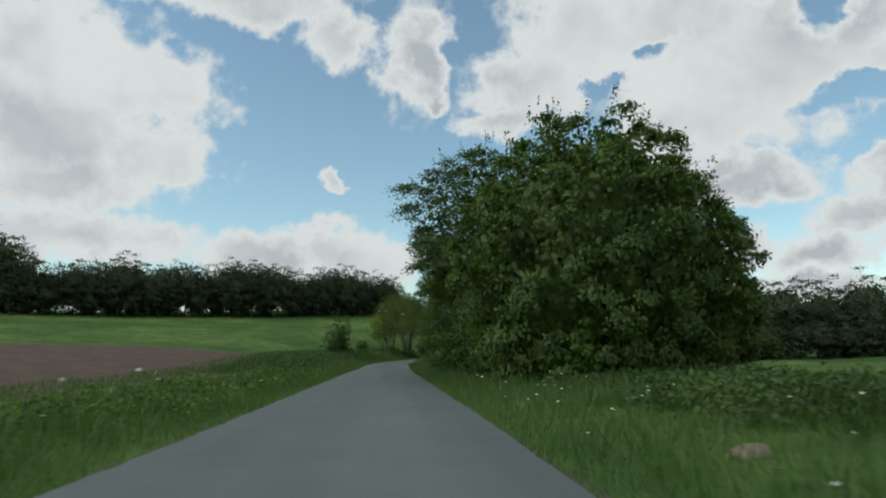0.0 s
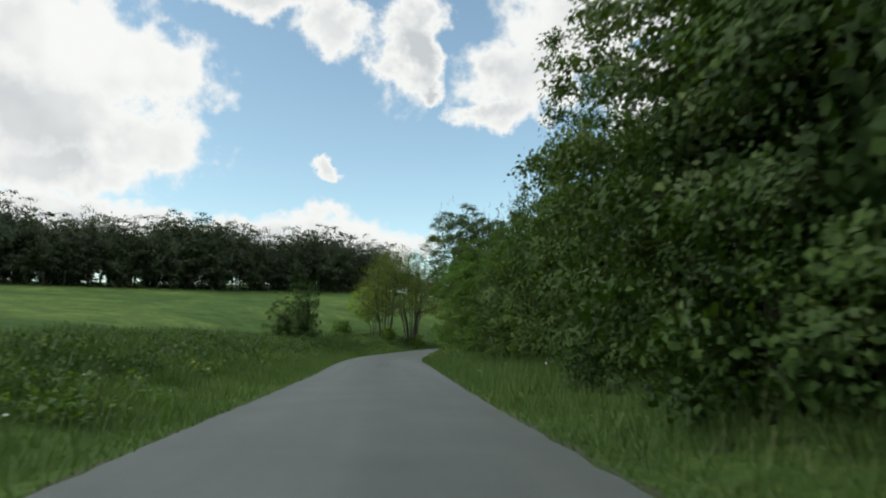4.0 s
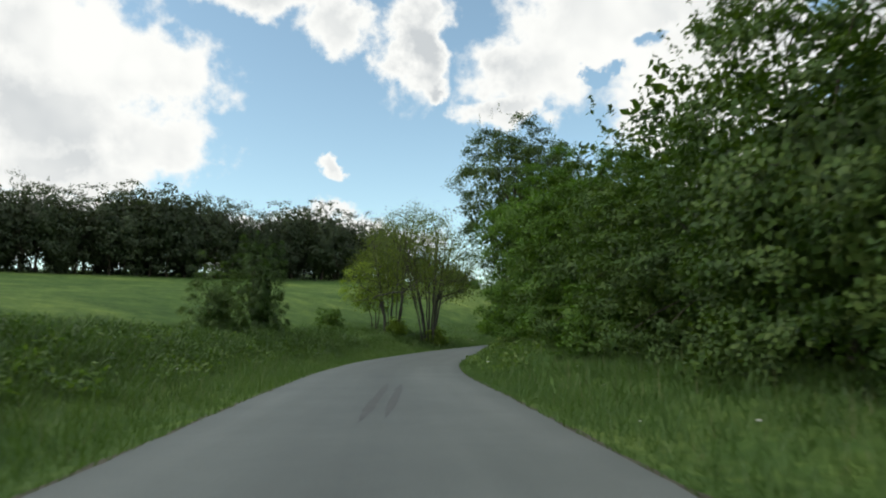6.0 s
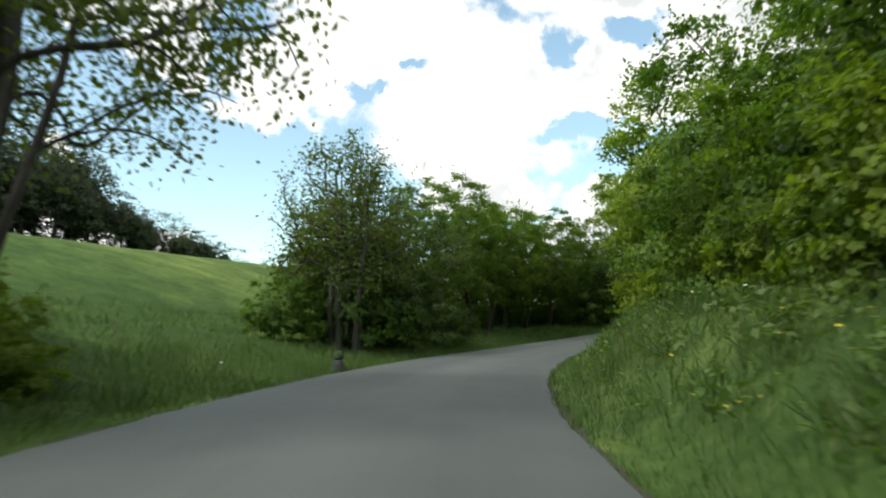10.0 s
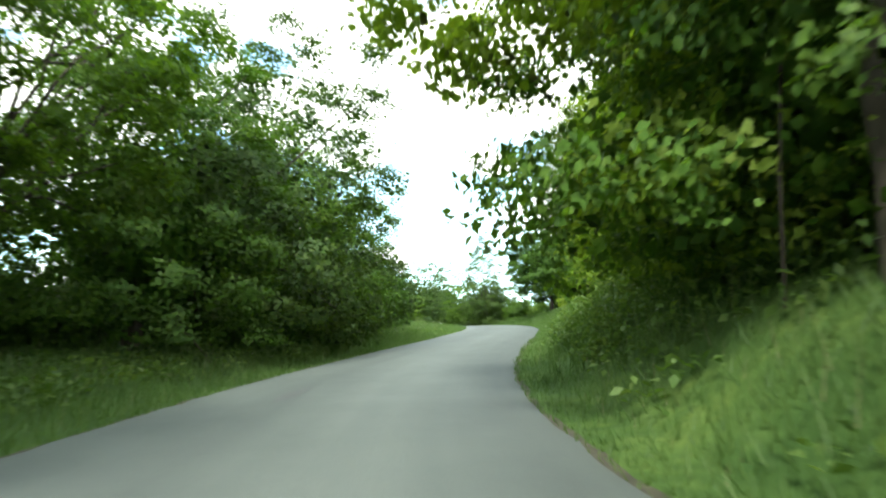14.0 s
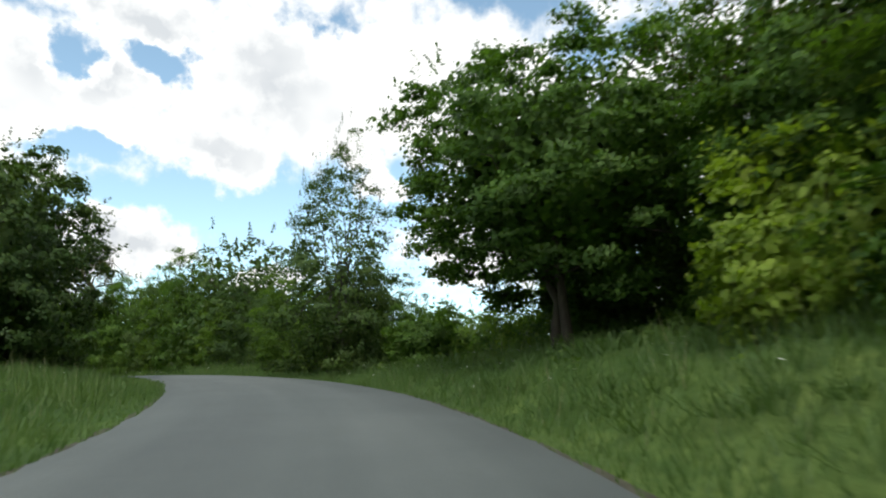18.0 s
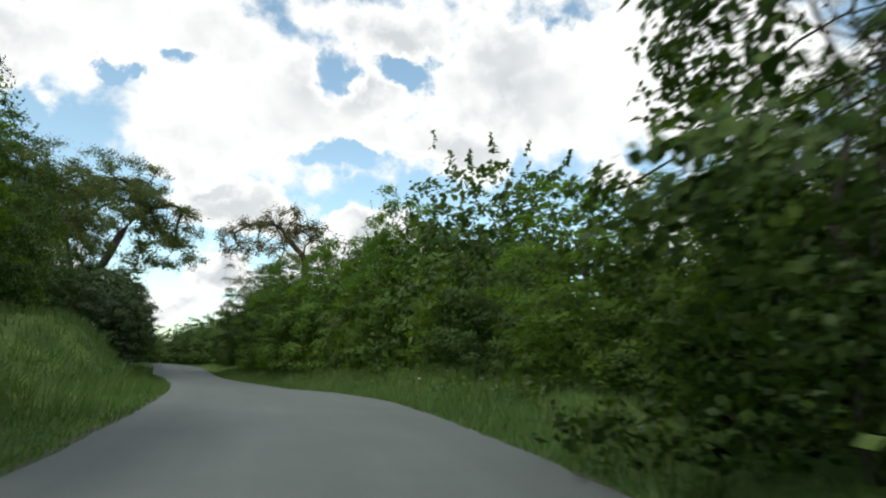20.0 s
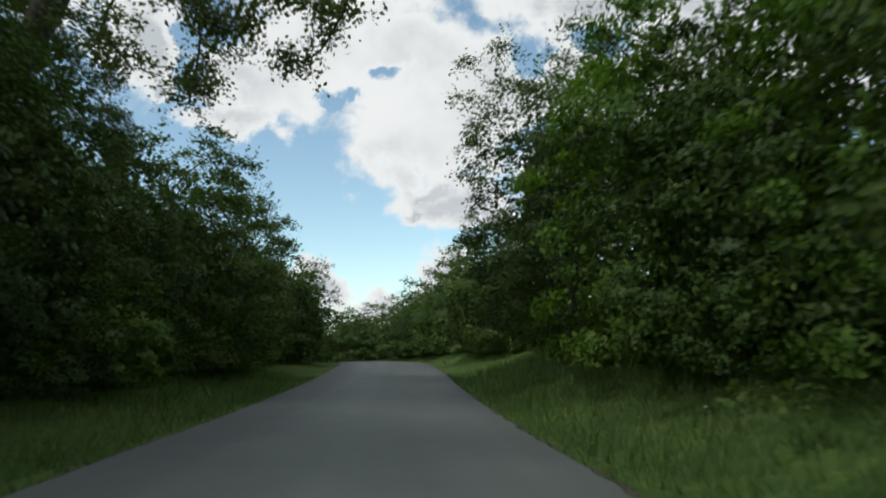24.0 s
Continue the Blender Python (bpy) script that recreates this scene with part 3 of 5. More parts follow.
def hull(d, W, H, low, boxy, lobes, ph):
    """Surface of a lobed, uneven crown from low*H to H, W wide, along the directions d; boxy below 1 fills the flanks."""
    cz, rz = (low + 1) / 2 * H, (1 - low) / 2 * H
    az = np.arctan2(d[:, 1], d[:, 0])
    lob = 1 + lobes * (np.sin(2 * az + ph[0]) * 0.45 + np.sin(3 * az + ph[1] + 3 * d[:, 2]) * 0.5 + np.sin(5 * az + ph[2] + 4 * d[:, 2]) * 0.35 + np.sin(7 * az + ph[3] - 7 * d[:, 2]) * 0.25)
    fill = (np.hypot(d[:, 0], d[:, 1]) + 0.05) ** (boxy - 1.0)
    return np.stack([d[:, 0] * fill * W / 2 * lob, d[:, 1] * fill * W / 2 * lob, d[:, 2] * rz * lob], 1), cz


def spread(rng, n):
    """Directions spread evenly over the sphere, a little shaken."""
    i = np.arange(n) + 0.5
    z = 1 - 2 * i / n
    a = i * 2.39996 + rng.uniform(0, 6.28)
    r = np.sqrt(1 - z * z)
    return unit(np.stack([r * np.cos(a), r * np.sin(a), z], 1) + rng.normal(0, 0.9 / math.sqrt(n), (n, 3)))


def crown_points(rng, n, H, W, low, clumps, lobes=0.22, flat=0.55, boxy=1.0, sprays=20, ph=None):
    """Leaf places on the sprays of boughs that stand close over the crown's surface, droop and overlap."""
    d = spread(rng, clumps)
    sf, cz = hull(d, W, H, low, boxy, lobes, ph)
    f = rng.uniform(0.77, 0.92, clumps)
    c = sf * f[:, None] + np.array([0, 0, cz])
    rc = rng.uniform(0.75, 1.35, clumps) * 0.98 * math.sqrt(W * H / clumps)
    sd = unit(rng.normal(0, 1, (clumps, sprays, 3)) + 0.9 * d[:, None] + np.array([0, 0, 0.25]))
    sl = rng.uniform(0.62, 1.02, (clumps, sprays))
    k = rng.choice(clumps, n, p=rc ** 2 / (rc ** 2).sum())
    j = rng.integers(0, sprays, n)
    u = rng.uniform(0.03, 1.0, n) ** 0.5
    e = sd[k, j] * (u * sl[k, j])[:, None] + rng.normal(0, 0.13, (n, 3))
    e[:, 2] = e[:, 2] * flat - 0.22 * u * u
    pos = c[k] + e * rc[k][:, None]
    pos[:, 2] = np.abs(pos[:, 2]) + 0.05
    out = unit(pos - np.array([0, 0, cz * 0.8]))
    soft = unit(0.75 * unit(pos - c[k] + np.array([0, 0, 0.25]) * rc[k][:, None]) + 0.55 * out + np.array([0, 0, 0.2]))
    return pos, out, c, soft


def sprigs(rng, n, H, W, low, boxy, lobes, ph, length=0.9, per=12):
    """Leafy shoots that stick out of the top and sides of a crown."""
    d = unit(rng.normal(0, 1, (n, 3)) + np.array([0, 0, 0.7]))
    sf, cz = hull(d, W, H, low, boxy, lobes, ph)
    a = sf * 0.93 + np.array([0, 0, cz])
    g = unit(d + np.array([0, 0, 0.9]) + rng.normal(0, 0.25, (n, 3)))
    ln = length * rng.uniform(0.4, 1.3, (n, 1, 1))
    u = np.linspace(0, 1, per)[None, :, None]
    pos = a[:, None] + g[:, None] * ln * u
    pos = (pos + rng.normal(0, 0.07, pos.shape) * (1.15 - u)).reshape(-1, 3)
    return pos, np.repeat(g, per, 0)


def shade_mass(rng, H, W, low, boxy, lobes, ph, share, rows=15, cols=24):
    """The dense, light-tight inside of a crown: a knobbly closed surface under the leaves."""
    th = np.linspace(0.12, math.pi - 0.12, rows)
    az = np.arange(cols) * 2 * math.pi / cols
    d = np.stack([np.sin(th)[:, None] * np.cos(az), np.sin(th)[:, None] * np.sin(az), np.broadcast_to(np.cos(th)[:, None], (rows, cols))], -1).reshape(-1, 3)
    sf, cz = hull(d, W, H, low, boxy, lobes, ph)
    co = sf * share * rng.uniform(0.7, 1.1, (len(d), 1)) + np.array([0, 0, cz])
    co[:, 2] = np.maximum(co[:, 2], -0.3)
    i = np.arange(rows - 1)[:, None] * cols + np.arange(cols)[None]
    j = np.arange(rows - 1)[:, None] * cols + (np.arange(cols)[None] + 1) % cols
    return co, np.stack([i, i + cols, j + cols, j], -1).reshape(-1, 4)


def leafy_tree(name, label, category, group, H, W, low, mat, seed, count=20000, size=0.115, clumps=90, stems=1, trunk_r=0.16,
               shoots=60, inner=2600, hexa=False, bark=None, flat=0.6, boxy=1.0, lobes=0.22, limbs=6, cone=0.0, core=0.34, shoot=0.65):
    rng = np.random.default_rng(seed)
    t = thing(name, label, category, group)
    ph = rng.uniform(0, 6.28, 6)
    pos, out, c, soft = crown_points(rng, count, H, W, low, clumps, lobes, flat, boxy, ph=ph)
    got = [(leaves(rng, pos, out, size, 0.5, 0.72, hexa), soft, 6 if hexa else 4)]
    if shoots:
        p3, o3 = sprigs(rng, shoots, H, W, low, boxy, lobes, ph, shoot)
        got.append((leaves(rng, p3, o3, size * 0.95, 0.5, 0.6), unit(o3 + rng.normal(0, 0.4, o3.shape)), 4))
    if inner:
        d = spread(rng, inner)
        sf, cz = hull(d, W, H, low, boxy, lobes, ph)
        p2 = sf * rng.uniform(0.55, 0.82, (inner, 1)) + np.array([0, 0, cz])
        p2[:, 2] = np.abs(p2[:, 2]) + 0.05
        got.append((leaves(rng, p2, d, 0.05 + size * 1.1, 0.1, 0.8, flop=0.8), d, 4))
    if core:
        cv, cf = shade_mass(rng, H, W, low, boxy, lobes, ph, core)
        got.append(((cv, cf), unit(unit(cv - np.array([0, 0, (low + 1) / 2 * H])) + rng.normal(0, 0.5, cv.shape)), 1))
        d = spread(rng, max(inner, 600))
        sf, cz = hull(d, W, H, low, boxy, lobes, ph)
        p4 = sf * core * rng.uniform(0.98, 1.25, (len(d), 1)) + np.array([0, 0, cz])
        p4[:, 2] = np.maximum(p4[:, 2], 0.05)
        got.append((leaves(rng, p4, d, 0.08 + size, 0.1, 0.8, flop=0.6), unit(d + rng.normal(0, 0.4, d.shape)), 4))
    v, polys, nor = [], [], []
    base = 0
    for (v2, f2), n2, each in got:
        n3 = np.repeat(n2, each, 0)
        v.append(v2)
        polys.append(f2 + base)
        nor.append(unit(n3 + rng.normal(0, 0.16, n3.shape)))
        base += len(v2)
    v, nor = np.vstack(v), np.vstack(nor)
    if cone:
        v[:, :2] *= (1 + cone * (0.45 - v[:, 2:3] / H))
    me = fast_mesh("crown", v, polys, mat, nor)
    part("crown", me, t)
    top = (max(low, 0) + 0.55 * (1 - max(low, 0))) * H
    for k in range(stems):
        a = rng.uniform(0, 6.28)
        sp = 0.0 if stems == 1 else 0.12 * W
        foot = (math.cos(a) * sp * 0.3, math.sin(a) * sp * 0.3, -0.35)
        head = (math.cos(a) * sp, math.sin(a) * sp, top)
        pts, rad = bend(rng, foot, head, 0.0, 8, trunk_r, trunk_r * 0.35)
        rad[0] *= 1.35
        co, q = tubes([(pts, rad)], 8)
        bole = part("trunk", fast_mesh("trunk", co, [q], bark or M_BARK), t)
    pick = rng.choice(len(c), min(limbs, len(c)), replace=False)
    for k in pick:
        u = rng.uniform(0.45, 0.98)
        i = int(u * (len(pts) - 1))
        co, q = tubes([bend(rng, pts[i], c[k], 0.08, 6, rad[i] * 0.6, 0.015)], 5)
        part("limb", fast_mesh("limb", co, [q], bark or M_BARK), bole)
    return t


def branched_tree(name, label, category, group, mat, seed, boles, tips, leaf=0.14, per=30, bark=None, scatter=0.28, twig=0.014, climb=0.9, crook=0.05, flat=1.0, thick=0.5, bent=1.0):
    """A see-through tree grown towards its twig ends: each end joins the branch that is nearest below it.
    boles: polylines of the stems; tips: places of the twig ends."""
    rng = np.random.default_rng(seed)
    t = thing(name, label, category, group)
    pos, parent, heading = [], [], []
    chains = []
    for b in boles:
        b = np.asarray(b, float)
        ids = []
        for i in range(len(b)):
            parent.append(ids[-1] if ids else -1)
            ids.append(len(pos))
            pos.append(b[i])
            heading.append(unit(b[min(i + 1, len(b) - 1)] - b[max(i - 1, 0)]))
        chains.append(ids)
    free = [i for c in chains for i in c[len(c) // 3:]]
    owner = {i: -1 for i in free}
    branch_of = []
    for tip in tips:
        q = np.array([pos[i] for i in free])
        e = tip - q
        dist = np.linalg.norm(e, axis=1)
        turn = 1 - (e * np.array([heading[i] for i in free])).sum(1) / np.maximum(dist, 1e-6)
        cost = dist * (1 + bent * turn) + climb * np.maximum(0, 0.35 * np.hypot(e[:, 0], e[:, 1]) - e[:, 2])
        a = free[int(np.argmin(cost))]
        ln = np.linalg.norm(tip - pos[a])
        if ln < 0.15:
            continue
        k = max(3, int(ln / 0.45) + 2)
        u = np.linspace(0, 1, k)[:, None]
        mid = pos[a] + heading[a] * ln * 0.3 + (tip - pos[a]) * 0.3
        p = (1 - u) ** 2 * pos[a] + 2 * u * (1 - u) * mid + u * u * tip + crook * ln * (rng.normal(0, 1, (1, 3)) * np.sin(np.pi * u) + rng.normal(0, 0.6, (1, 3)) * np.sin(2 * np.pi * u))
        ids = [a]
        key = owner[a] if owner[a] >= 0 else len(chains)
        for i in range(1, k):
            parent.append(ids[-1])
            ids.append(len(pos))
            pos.append(p[i])
            heading.append(unit(p[i] - p[i - 1]))
            free.append(ids[-1])
            owner[ids[-1]] = key
        chains.append(ids)
        branch_of.append(key)
    load = np.zeros(len(pos))
    for c in chains:
        load[c[-1]] += 1
    for i in range(len(pos) - 1, -1, -1):
        if parent[i] >= 0:
            load[parent[i]] += load[i]
    pos = np.array(pos)
    m = len(boles)

    def tube_of(c):
        r = twig * load[c] ** thick
        if len(c) > 1 and c is not chains[0]:
            r[0] = min(r[0], r[1] * 1.15)
        return pos[c], r

    trunks = []
    for c in chains[:m]:
        pts, r = tube_of(c)
        r = np.maximum(r, r.max() * 0.3)
        r[0] *= 1.3
        co, q = tubes([(pts, r)], 8)
        trunks.append(part("trunk", fast_mesh("trunk", co, [q], bark or M_BARK), t))
    fine = []
    for c, key in zip(chains[m:], branch_of):
        if load[c[1]] >= 6 and chains[key] is c:
            co, q = tubes([tube_of(c)], 6)
            near = min(range(m), key=lambda i: float(np.linalg.norm(np.asarray(pos[chains[i]]) - pos[c[0]], axis=1).min()))
            part("limb", fast_mesh("limb", co, [q], bark or M_BARK), trunks[near])
        else:
            fine.append(tube_of(c))
    co, q = tubes(fine, 4)
    tagged(part("branching", fast_mesh("branching", co, [q], bark or M_BARK), t), kind="stuff")
    at, out = [], []
    for c in chains[m:]:
        n = max(4, int(per * rng.uniform(0.6, 1.4)))
        a, b = pos[c[max(0, len(c) - 4)]], pos[c[-1]]
        at.append(a + (b - a) * rng.uniform(0.1, 1.15, (n, 1)) + rng.normal(0, 1, (n, 3)) * np.array([1, 1, flat]) * scatter)
        out.append(np.repeat(unit(b - a)[None], n, 0))
    v, f = leaves(rng, np.vstack(at), np.vstack(out), leaf, 0.3, 0.65)
    part("crown", fast_mesh("crown", v, [f], mat), t)
    return t


def dome_tips(rng, n, centre, radii, low=-0.3, hollow=0.4):
    """Twig ends inside a dome."""
    d = unit(rng.normal(0, 1, (n * 3, 3)))
    d = d[d[:, 2] > low][:n]
    r = rng.uniform(hollow ** 2.2, 1, (len(d), 1)) ** (1 / 2.2) * rng.uniform(0.92, 1.05, (len(d), 1))
    return np.asarray(centre) + d * r * np.asarray(radii)


def pad_tips(rng, pads, n, centre, radii, low=-0.45, size=(1.3, 0.5)):
    """Twig ends gathered in flat leafy pads, which stand over an irregular crown's surface."""
    d = spread(rng, int(pads * 1.5))
    d = d[d[:, 2] > low][:pads]
    c = np.asarray(centre) + d * np.asarray(radii) * rng.uniform(0.55, 1.05, (len(d), 1))
    k = rng.integers(0, len(c), n)
    e = unit(rng.normal(0, 1, (n, 3))) * rng.uniform(0.2, 1, (n, 1)) ** 0.5
    return np.vstack([c, c[k] + e * np.array([size[0], size[0], size[1]])])


def put(proto, s, n, scale=1.0, turn=0.0, wide=1.0, sink=0.05):
    x, y, z = spot(s, n)
    return copy_thing(proto, Matrix.LocRotScale((x, y, z - sink), Euler((0, 0, turn)), (scale * wide, scale * wide, scale)))


def put_xy(proto, x, y, scale=1.0, turn=0.0, wide=1.0, sink=0.1):
    z = float(ground_at(x, y)[0])
    return copy_thing(proto, Matrix.LocRotScale((x, y, z - sink), Euler((0, 0, turn)), (scale * wide, scale * wide, scale)))


G_HR, G_W = "hedgerow trees beside the lane", "trees of the distant wood"
HEDGE = [leafy_tree("hedge_tree", "dense green hedgerow tree leafy to the ground", "tree", G_HR, 9.0, 8.4, -0.3, M_HEDGE, 11 + k, 26000, 0.125, 110, 2, boxy=0.6) for k in range(3)]
# the hedge trees again, their shaded side given by darker leaves
DEEP_SHADE = [leafy_tree("hedge_tree", "dense hedgerow tree leafy to the ground, leaves darkened as in shade", "tree", G_HR, 9.0, 8.4, -0.3, M_DEEP_SHADE, 14 + k, 30000, 0.115, 120, 2, boxy=0.6, shoots=150, shoot=0.5) for k in range(2)]
MIDT = leafy_tree("hedge_tree", "dense mid-green hedgerow tree leafy to the ground", "tree", G_HR, 9.0, 8.4, -0.3, M_MID, 29, 28000, 0.12, 110, 2, boxy=0.6)
TALL = [leafy_tree("broadleaf_tree", "tall broad-crowned green roadside tree", "tree", G_HR, 11.5, 8.4, 0.2, M_HEDGE, 21 + k, 32000, 0.145, 110, 1, 0.2, inner=400, boxy=0.75, limbs=18, core=0) for k in range(2)]
DARK = [leafy_tree("ivy_tree", "tall ivy-clad roadside tree, leaves dark as in shade", "tree", G_HR, 12.5, 7.5, 0.05, M_IVY_SHADE, 31 + k, 28000, 0.12, 110, 1, 0.3, shoots=110, boxy=0.7) for k in range(2)]
IVY = leafy_tree("ivy_tree", "tall thin-crowned dark tree leaning over the bank", "tree", "", 13.0, 6.6, 0.3, M_IVY_SHADE, 35, 34000, 0.115, 110, 1, 0.26, inner=2400, shoots=80, limbs=18, boxy=0.8, core=0)
FRESH = [leafy_tree("maple_tree", "yellow-green leafy roadside tree, leaves brightened as in sun", "tree", G_HR, 9.5, 8.0, -0.2, M_FRESH_SUNLIT, 41 + k, 24000, 0.14, 90, 1, 0.2, boxy=0.7) for k in range(2)]
BUSH = [leafy_tree("bush", "low rounded green roadside bush", "bush", "roadside bushes", 3.2, 4.0, -0.35, M_MID, 51 + k, 7500, 0.115, 60, 2, 0.05, inner=800, shoots=40, limbs=4, boxy=0.6, shoot=0.4, core=0.5, lobes=0.15) for k in range(2)]
FBUSH = leafy_tree("bush", "low yellow-green roadside bush", "bush", "roadside bushes", 3.2, 4.0, -0.35, M_FRESH_SUNLIT, 57, 7500, 0.115, 60, 2, 0.05, inner=800, shoots=40, limbs=4, boxy=0.6, shoot=0.4, core=0.5, lobes=0.15)
BALL = leafy_tree("round_shrub", "rounded grey-green dense shrub", "bush", "roadside bushes", 4.6, 5.6, -0.25, M_SHRUB, 61, 18000, 0.1, 150, 2, 0.07, inner=1800, shoots=40, lobes=0.08, limbs=4, boxy=0.7, core=0.45, shoot=0.4)
ROUND = leafy_tree("hawthorn_tree", "dense shade-dark dome of a hawthorn leafy to the ground", "tree", "", 8.0, 9.0, -0.25, M_DEEP_SHADE, 63, 44000, 0.12, 170, 3, 0.1, inner=6000, shoots=110, lobes=0.1, limbs=6, boxy=0.92, core=0.62, shoot=0.5)
FAR_HEDGE = [leafy_tree("hedge_tree", "dense tree of the farther hedgerow, leaves darkened as in shade", "tree", G_HR, 9.0, 8.4, -0.3, M_DEEP_SHADE, 17 + k, 8000, 0.19, 100, 1, inner=1600, boxy=0.6, core=0.5, lobes=0.12) for k in range(2)]
DOME = leafy_tree("hornbeam_tree", "dense domed green tree on the bend's bank", "tree", G_HR, 9.2, 10.0, 0.13, M_MID, 25, 46000, 0.13, 150, 2, 0.16, inner=6000, boxy=0.65, limbs=16, core=0.52, flat=0.45, lobes=0.13, shoots=90, shoot=0.6)
# added filler trees that block the sky behind thin hedges
BACK = [leafy_tree("hedge_tree", "dense filler tree added behind the hedgerow to close sky gaps", "tree", G_HR, 9.0, 8.4, -0.3, M_DEEP_SHADE, 19 + k, 2600, 0.27, 80, 1, inner=600, boxy=0.6) for k in range(1)]
WOODS = [leafy_tree("wood_tree", "dark distant tree at the wood's edge", "tree", G_W, 10.5, 8.0, 0.08 - 0.3 * (k == 2), M_FAR_HAZE, 71 + k, 2600, 0.26, 60, 1, 0.2, inner=260, shoots=0, limbs=4, boxy=0.9, core=0.5) for k in range(3)]
WOODS.append(leafy_tree("wood_tree", "distant tree with a thin see-through crown", "tree", G_W, 10.5, 7.4, 0.24, M_FAR_HAZE, 75, 1700, 0.22, 46, 1, 0.17, inner=0, shoots=40, limbs=26, boxy=0.85, core=0))
OVER = leafy_tree("overhanging_tree", "broad green maple with boughs over the lane", "tree", G_HR, 11.0, 11.0, 0.26, M_FRESH_SUNLIT, 79, 40000, 0.13, 130, 1, 0.25, inner=0, shoots=30, hexa=True, flat=0.42, boxy=0.8, lobes=0.3, limbs=16, core=0)
HAZEL = leafy_tree("hazel_tree", "yellow-green hazel behind the stems of a willow", "tree", "", 6.4, 5.4, 0.3, M_FRESH_SUNLIT, 58, 9000, 0.12, 60, 3, 0.07, inner=400, shoots=60, limbs=10, boxy=0.8, core=0)
RUSSET = leafy_tree("russet_tree", "tall tree with thin russet young leaves", "tree", G_HR, 12.0, 8.0, 0.2, M_RUSSET, 77, 9000, 0.12, 70, 1, 0.2, inner=0, limbs=30, core=0)
BIRCH = leafy_tree("birch_clump", "conical many-stemmed birch clump with small leaves", "tree", "", 9.6, 4.6, -0.15, M_DEEP_SHADE, 83, 19000, 0.105, 100, 6, 0.05, inner=1800, shoots=200, limbs=24, bark=M_GREYBARK, boxy=0.9, lobes=0.35, cone=0.7, core=0.0)
rg = np.random.default_rng(5)


def hedge(protos, s0, s1, n, height, gap=4.2, jit=0.8, wide=1.0):
    """Trees in a row beside the road; height: metres at both ends."""
    s = s0
    k = 0
    while s <= s1:
        u = (s - s0) / max(1e-6, s1 - s0)
        h = height[0] + (height[1] - height[0]) * u
        p = protos[k % len(protos)]
        sc = h / PROTO_H[p.name] * rg.uniform(0.8, 1.16)
        put(p, s + rg.uniform(-jit, jit), n + rg.uniform(-0.5, 0.5), sc, rg.uniform(0, 6.28), wide * rg.uniform(0.9, 1.15))
        s += gap * rg.uniform(0.85, 1.15)
        k += 1


PROTO_H = {}
for _p, _h in [(q, 9.0) for q in HEDGE + DEEP_SHADE + FAR_HEDGE + BACK + [MIDT]] + [(q, 11.5) for q in TALL] + [(q, 12.5) for q in DARK] + [(q, 9.5) for q in FRESH] + [(q, 3.2) for q in BUSH + [FBUSH]] + [(BALL, 4.6), (RUSSET, 12.0), (OVER, 11.0), (BIRCH, 9.4), (DOME, 9.2)] + [(q, 10.5) for q in WOODS]:
    PROTO_H[_p.name] = _h

# right side, the straight
put(ROUND, 26.0, 8.9, 1.46, 0.8, 0.84)
put(ROUND, 29.0, 12.8, 1.3, 2.4, 0.86)
put(DEEP_SHADE[1], 30.0, 8.2, 1.1, 2.8, 0.9)
# this hedge carries its shade in the leaf colour
hedge(DEEP_SHADE, 31, 62, 7.9, (9.8, 10.2), 3.8, 1.2, 0.85)
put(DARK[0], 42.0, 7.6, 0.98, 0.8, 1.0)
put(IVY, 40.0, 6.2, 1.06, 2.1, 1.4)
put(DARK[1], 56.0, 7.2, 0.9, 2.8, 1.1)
hedge(BACK, 38, 82, 12.6, (9.6, 9.6), 4.8)
hedge(BACK, 84, 108, 12.4, (9.6, 11.6), 4.0)
hedge(DEEP_SHADE, 64, 72, 9.2, (11.4, 11.4), 4.0, wide=0.76)
hedge(DEEP_SHADE, 76, 82, 9.4, (8.8, 8.8), 3.6, wide=0.95)
hedge(DEEP_SHADE, 86, 94, 8.6, (8.0, 8.0), 4.0)
put(MIDT, 97.5, 8.6, 0.92, 0.4)
hedge([MIDT], 101, 106, 8.0, (9.6, 9.6), 4.4, wide=0.95)
hedge(BUSH, 24, 30, 7.4, (2.4, 2.4), 3.4)
hedge(BUSH, 90, 110, 7.4, (2.4, 2.6), 5.0)
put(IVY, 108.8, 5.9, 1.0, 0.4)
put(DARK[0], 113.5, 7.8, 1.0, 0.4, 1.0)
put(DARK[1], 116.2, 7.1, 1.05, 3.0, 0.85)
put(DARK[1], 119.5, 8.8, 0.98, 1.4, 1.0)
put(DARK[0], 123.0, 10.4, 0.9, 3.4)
hedge(BUSH, 109, 127, 8.6, (2.1, 2.7), 3.0)
put(BUSH[0], 116.5, 7.0, 0.72, 0.7, 1.0)
hedge(BACK, 112, 152, 14.5, (9.5, 9.5), 5.2)
# right side, the bend and the climb
hedge([MIDT, HEDGE[0]], 129, 150, 10.3, (9.4, 9.6), 4.2)
hedge([FBUSH, BUSH[0]], 128, 152, 8.0, (3.0, 3.4), 3.8)
# the brighter leaf colour leads here, in place of sun on this side
hedge(FRESH[:1] + TALL[:1] + FRESH[1:], 154, 182, 8.4, (10.5, 10.5), 4.6)
put(OVER, 174.0, 5.6, 1.08, 0.6)
put(OVER, 165.0, 7.0, 0.92, 2.6)
put(MIDT, 176.0, 7.0, 1.16, 2.1, 0.95)
put(HEDGE[2], 179.0, 6.8, 1.05, 4.1, 0.95)
put(FRESH[1], 204.0, 10.2, 0.85, 3.0)
